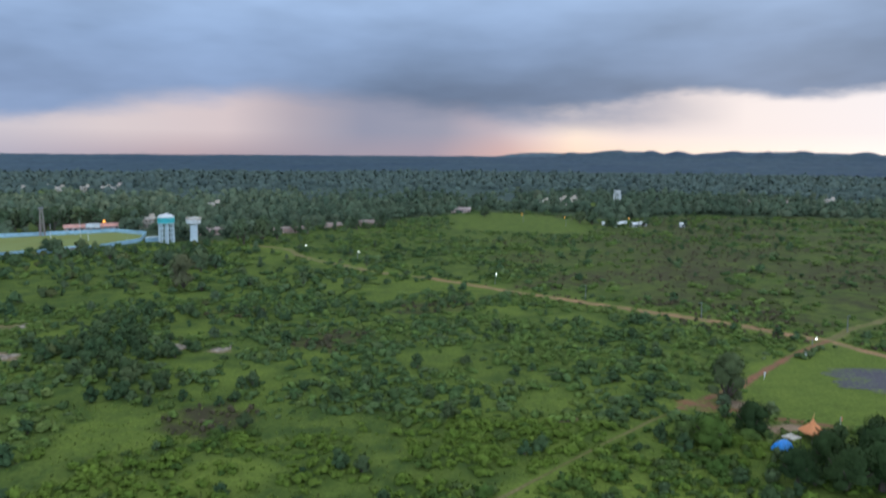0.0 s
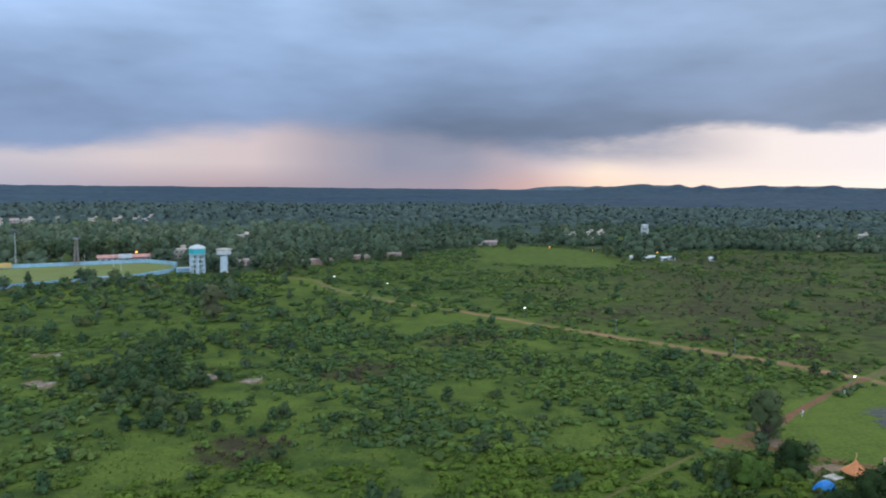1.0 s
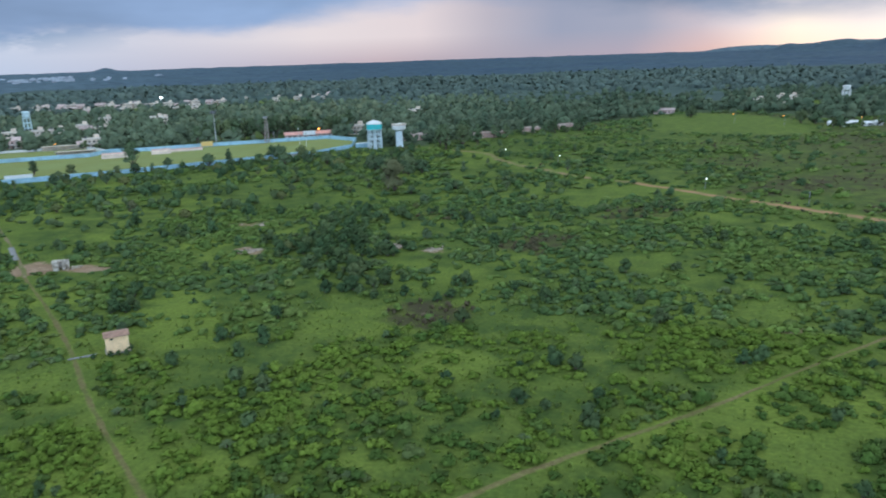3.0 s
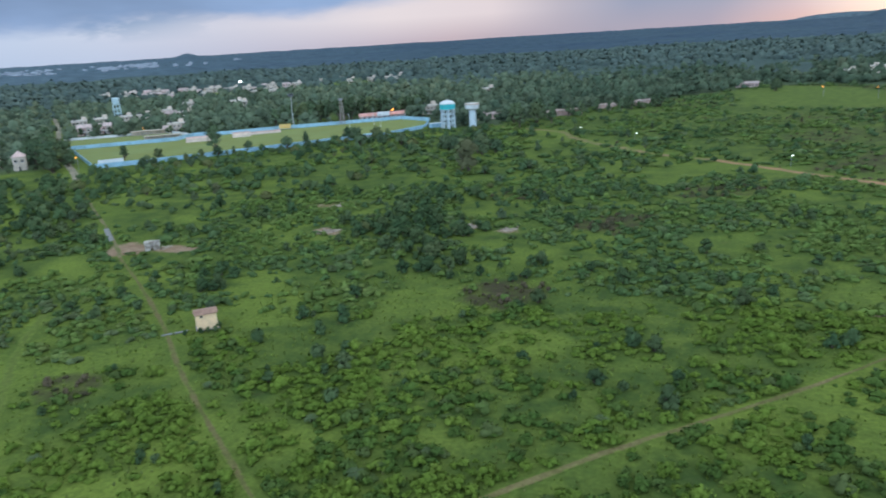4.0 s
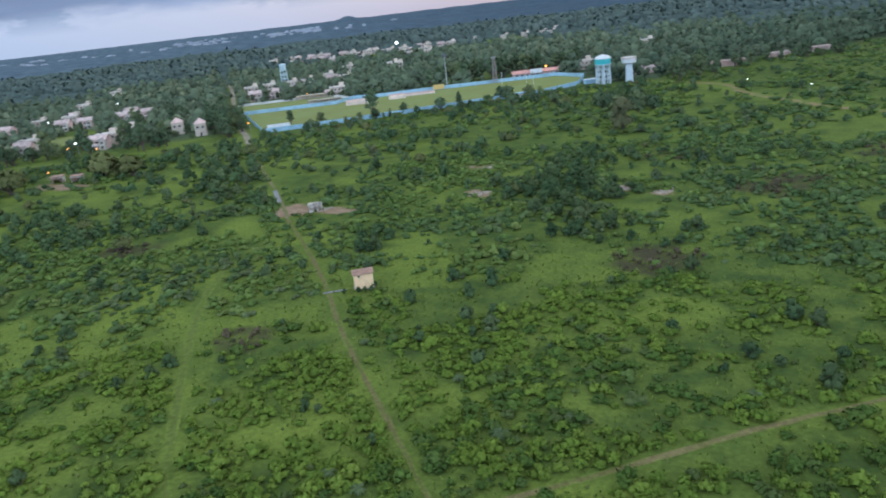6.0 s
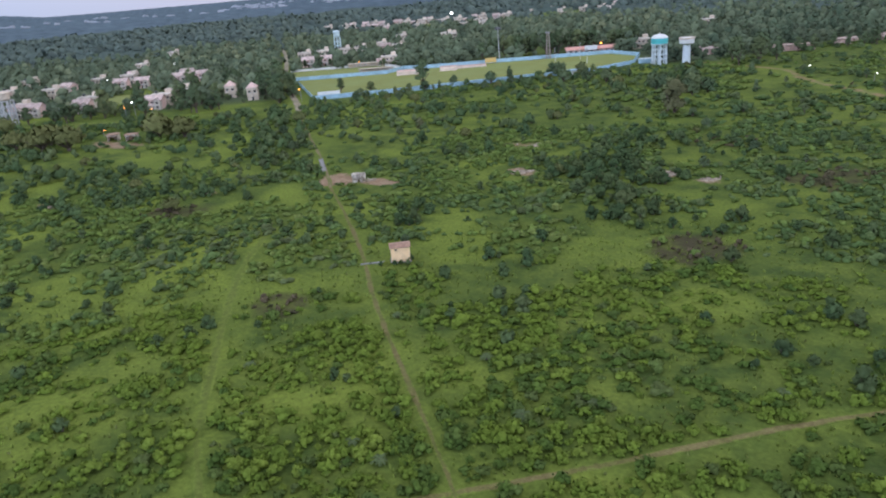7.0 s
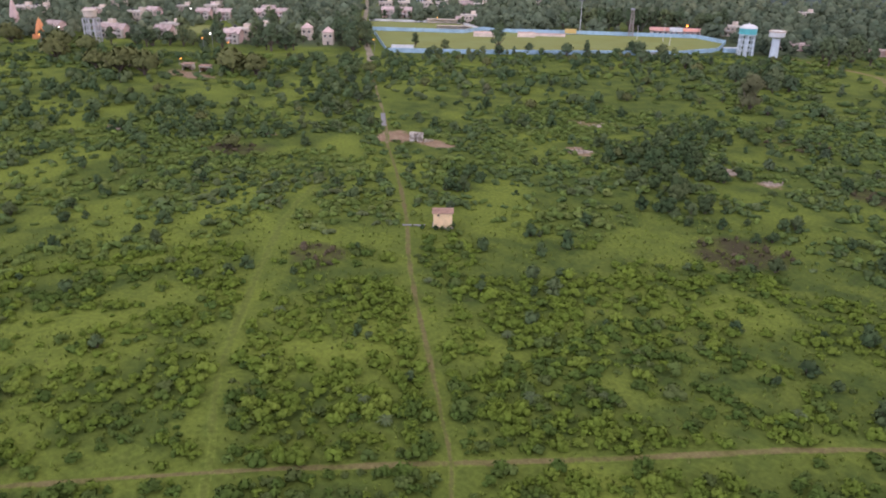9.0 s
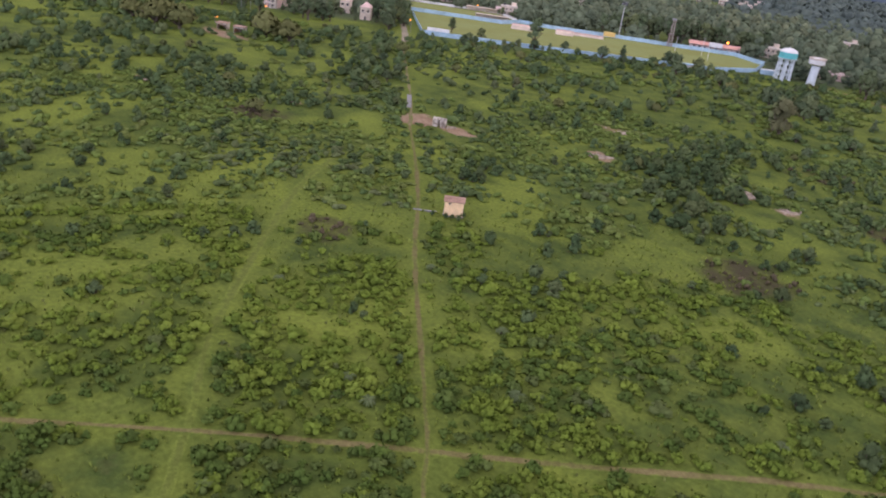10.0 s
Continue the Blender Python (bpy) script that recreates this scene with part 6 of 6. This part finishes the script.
def cottage(wall, label):
    ob = tagged(new("house"), label, "house", "small white houses")
    part("wall", boxed(-2.4, -1.9, -0.2, 2.4, 1.9, 2.3, bevel=0.05), wall, ob)
    bm = bmesh.new()
    v = [bm.verts.new(p) for p in ((-2.7, -2.3, 2.2), (2.7, -2.3, 2.2), (2.7, 0, 3.4), (-2.7, 0, 3.4), (-2.7, 2.3, 2.2), (2.7, 2.3, 2.2))]
    bm.faces.new([v[0], v[1], v[2], v[3]]), bm.faces.new([v[3], v[2], v[5], v[4]])
    bm.normal_update()
    bmesh.ops.solidify(bm, geom=bm.faces[:], thickness=0.14)
    part("roof", bm, WHITE, ob, "white sheet roof")
    part("door", boxed(-0.5, -1.96, 0, 0.5, -1.86, 1.9), DARK, ob)
    window_set(ob, 0.6, 2.3, -1.9, (0.7,), 1)
    return ob


KINDS = [[gabled_house(PINK, "two-storey pink plastered house with a tiled gable roof")], [flat_house(BUFF, "two-storey buff house with a flat roof and parapet")],
         [tower_house(BUFF, "narrow two-storey cream house with a pyramid roof")], [long_house(PINK, "long low pink building with a tiled roof")],
         [cottage(WHITE, "small white cottage with a white pitched roof")]]
set_down = set()
for x, y, turn, kind in HOUSES:
    src = KINDS[kind][0]
    m = pose(x, y, 0, 0, 0, turn)
    if kind in set_down:
        copy_thing(src, m)
    else:
        src.matrix_basis = m
        set_down.add(kind)


def ruined_row(x, y, turn, n):
    """A row of open pillars and broken walls at the edge of the woods."""
    ob = thing("old_arcade", x, y, turn, "weathered pink arcade with pillars under dark trees", "arcade", "old arcades")
    part("back_wall", boxed(-n * 1.7, 1.6, -0.1, n * 1.7, 1.9, 4.4, bevel=0.05), PINK, ob)
    part("beam", boxed(-n * 1.7, -0.3, 3.5, n * 1.7, 1.6, 3.9, bevel=0.05), OLD_STONE, ob)
    for q in range(n + 1):
        part("pillar", boxed(-n * 1.7 + 3.4 * q - 0.35, -0.25, -0.1, -n * 1.7 + 3.4 * q + 0.35, 0.3, 3.5), PINK, ob)


ruined_row(-112, 506, 25, 7)
ruined_row(-88, 538, 35, 4)
ruined_row(-66, 562, 40, 5)


def yard():
    """The lit farm sheds on the bare yard at the colony's edge."""
    for x, y in ((-338, 180), (-327, 183)):
        ob = thing("shed", x, y, 40, "small open-fronted plaster shed on a bare yard", "shed", "yard sheds")
        part("side_wall", boxed(-2.5, -2, -0.1, -2.2, 2, 3), OLD_STONE, ob), part("side_wall", boxed(2.2, -2, -0.1, 2.5, 2, 3), OLD_STONE, ob)
        part("back_wall", boxed(-2.2, 1.7, -0.1, 2.2, 2, 3), OLD_STONE, ob), part("roof", boxed(-2.9, -2.4, 3, 2.9, 2.4, 3.2, bevel=0.04), TILE, ob)
        part("front_wall", boxed(-2.2, -2, 2.2, 2.2, -1.7, 3), OLD_STONE, ob)
        part("bulb", lathe(bmesh.new(), [(0.05, 2.95), (0.22, 2.8), (0.26, 2.6), (0.16, 2.42), (0.02, 2.36)], 10), LIT_ORANGE, ob, "glowing warm bulb")
    for x, y, h, mat, label in ((-560, 178, 19, PINK, "tall pink temple spire"), (-500, 172, 12, ORANGE, "orange painted temple spire")):
        ob = thing("temple", x, y, 20, label + " above the trees", "temple")
        part("spire", lathe(bmesh.new(), [(3.0, -0.1), (3.0, h * 0.3), (2.8, h * 0.45), (2.0, h * 0.7), (0.9, h * 0.93), (0.2, h)], 12), mat, ob)
        part("base", boxed(-3.6, -3.6, -0.1, 3.6, 3.6, h * 0.22, bevel=0.1), mat, ob)
        part("finial", tube(bmesh.new(), (0, 0, h * 0.97), (0, 0, h + 1.4), 0.2, 0.05), YELLOW, ob)


yard()


# ---- lamps ----
def street_lamp(x, y, tall, lit, label, size=0.55):
    ob = thing("street_lamp", x, y, rng.uniform(0, 360), label, "street lamp", "street lamps")
    part("pole", tube(bmesh.new(), (0, 0, -0.2), (0, 0, tall), 0.14, 0.09, 8), STEEL, ob)
    part("arm", tube(bmesh.new(), (0, 0, tall - 0.1), (0.9, 0, tall + 0.2), 0.08, 0.06, 6), STEEL, ob)
    bm = bmesh.new()
    bmesh.ops.create_icosphere(bm, subdivisions=2, radius=1.0, matrix=Matrix.LocRotScale((1.0, 0, tall), None, (size, size, size * 0.75)))
    head = part("lamp_head", bm, lit or STEEL, ob, "glowing lamp" if lit else "")
    return head


street_lamp(106, 214, 1.9, LIT_WHITE, "low white lamp at the dirt road junction", 0.3)
for x, y in ((-83, 407), (-50, 382), (18, 311)):
    street_lamp(x, y, 4.2, LIT_WHITE, "white lit lamp on a post beside the dirt road", 0.32)
for x, y in ((51, 280), (85, 249), (125, 231)):
    street_lamp(x, y, 5.2, None, "unlit post beside the dirt road", 0.2)
for x, y in ((-663, 388), (-569, 311), (-599, 394), (-516, 323), (-398, 229), (-440, 207), (-483, 176), (-547, 300)):
    street_lamp(x, y, 8, LIT_WHITE, "white lit street lamp among the colony trees", 0.5)
street_lamp(-352, 183, 3.4, LIT_ORANGE, "low orange lamp beside the yard sheds", 0.35)
street_lamp(-654, 293, 8, LIT_WHITE, "bright white floodlight in a colony yard", 1.2)
street_lamp(-577, 788, 19, LIT_WHITE, "tall bright white mast lamp among far trees", 1.9)
street_lamp(-243, 508, 7, LIT_ORANGE, "bright orange sodium lamp behind the grandstand", 0.85)
for x, y in ((56, 598), (87, 576), (134, 565), (-392, 410), (-389, 218), (-366, 220), (-461, 158), (-326, 290)):
    street_lamp(x, y, 7, LIT_ORANGE, "orange lit sodium street lamp", 0.42)


# ---- stalls by the red path ----
def stalls():
    ob = thing("canopy_tent", 70.9, 140.0, 20, "orange peaked festival canopy on posts", "tent")
    ob.scale = (0.74, 0.74, 0.84)
    bm = bmesh.new()
    n = 24
    rings = []
    for k, (r, z) in enumerate(((2.7, 2.0), (2.3, 2.5), (1.7, 3.1), (0.95, 3.9), (0.35, 4.7), (0.05, 5.3))):
        ring = []
        for q in range(n):
            a = 2 * math.pi * q / n
            sq = 1 / max(abs(math.cos(a)), abs(math.sin(a))) if k < 3 else 1
            ring.append(bm.verts.new((r * math.cos(a) * min(sq, 1.3), r * math.sin(a) * min(sq, 1.3), z - 0.12 * math.cos(4 * a) * (k < 2))))
        rings.append(ring)
    for a, b in zip(rings, rings[1:]):
        for q in range(n):
            bm.faces.new((a[q], a[(q + 1) % n], b[(q + 1) % n], b[q]))
    part("canopy", bm, ORANGE, ob)
    for i, j in ((-1, -1), (-1, 1), (1, -1), (1, 1)):
        part("post", tube(bmesh.new(), (i * 2.3, j * 2.3, -0.1), (i * 2.3, j * 2.3, 2.2), 0.06), STEEL, ob)
    part("flag", boxed(0, -0.02, 5.4, 0.3, 0.02, 6.5), YELLOW, ob, "small yellow pennant")
    ob = thing("tarpaulin_stall", 62.4, 133.6, 35, "low stall covered by a crumpled bright blue tarpaulin", "stall")
    ob.scale = (0.76, 0.76, 0.9)
    bm = bmesh.new()
    bmesh.ops.create_grid(bm, x_segments=26, y_segments=22, size=1.0)
    for v in bm.verts:
        x, y = v.co.x, v.co.y
        drop = max(abs(x) ** 5, abs(y) ** 3.2)
        fold = 0.16 * noise.noise(Vector((x * 2.6, y * 2.6, 1))) + 0.09 * noise.noise(Vector((x * 7, y * 7, 4)))
        v.co = (x * (2.3 + 0.2 * fold), y * 1.9, 2.7 - 0.5 * abs(y) - 1.7 * drop + fold * (1 + drop))
    bm.normal_update()
    bmesh.ops.solidify(bm, geom=bm.faces[:], thickness=0.04)
    part("tarpaulin", bm, TARP, ob)
    for i, j in ((-1, -1), (-1, 1), (1, -1), (1, 1), (0, -1), (0, 1)):
        part("post", tube(bmesh.new(), (i * 1.7, j * 1.4, -0.1), (i * 1.7, j * 1.4, 1.9), 0.06), BARK, ob)
    ob = thing("cloth_stall", 65.2, 136.4, 30, "low stall under a grey-brown cloth roof", "stall")
    part("roof", boxed(-1.5, -1.2, 1.9, 1.5, 1.2, 2.05, bevel=0.08), OLD_STONE, ob)
    for i, j in ((-1, -1), (-1, 1), (1, -1), (1, 1)):
        part("post", tube(bmesh.new(), (i * 1.35, j * 1.05, -0.1), (i * 1.35, j * 1.05, 1.95), 0.06), BARK, ob)
    for x, y, h, mat, label in ((97, 199, 1.8, WHITE, "white marker post"), (78, 180, 1.8, WHITE, "white marker post"), (80, 147, 2.2, ORANGE, "small orange flag on a stick")):
        ob = thing("marker_post", x, y, 30, label + " standing in the grass", "post")
        part("stick", tube(bmesh.new(), (0, 0, -0.2), (0, 0, h), 0.1, 0.07, 8), WHITE, ob)
        part("pennant", boxed(0, -0.03, h - 0.9, 0.55, 0.03, h - 0.1), mat, ob)


stalls()


# ---- far town ----
def far_town():
    forms = []
    for w_, d_, h_, mat in ((18, 12, 4, HAZE_WALL), (28, 14, 3, HAZE_WALL), (12, 12, 6, HAZE_WALL)):
        ob = tagged(new("town_building"), "small pale town block far over the woods", "building", "far town")
        part("wall", boxed(-w_ / 2, -d_ / 2, -6, w_ / 2, d_ / 2, h_, bevel=0.2), mat, ob)
        part("roof", boxed(-w_ / 2 - 0.4, -d_ / 2 - 0.4, h_, w_ / 2 + 0.4, d_ / 2 + 0.4, h_ + 0.8), HAZE_WALL, ob)
        part("stair_block", boxed(-w_ * 0.3, -2, h_ + 0.8, w_ * 0.1, 3, h_ + 2.6), mat, ob)
        forms.append(ob)
    used = []
    r = np.random.default_rng(5)
    for q in range(110):
        a = radians(r.choice((r.uniform(-51.8, -47.6), r.uniform(-45.2, -41.4), r.uniform(-68, -36)), p=(0.3, 0.3, 0.4)))
        d = 3450 * r.uniform(0.78, 1.02)
        x, y = d * math.sin(a), d * math.cos(a)
        rise, high = hills(np.array([x]), np.array([y]))
        m = pose(x, y, float(rise[0] + high[0]) + 8, 0, 0, r.uniform(35, 60))
        src = forms[q % 3]
        if src in used:
            copy_thing(src, m)
        else:
            src.matrix_basis = m
            used.append(src)


far_town()
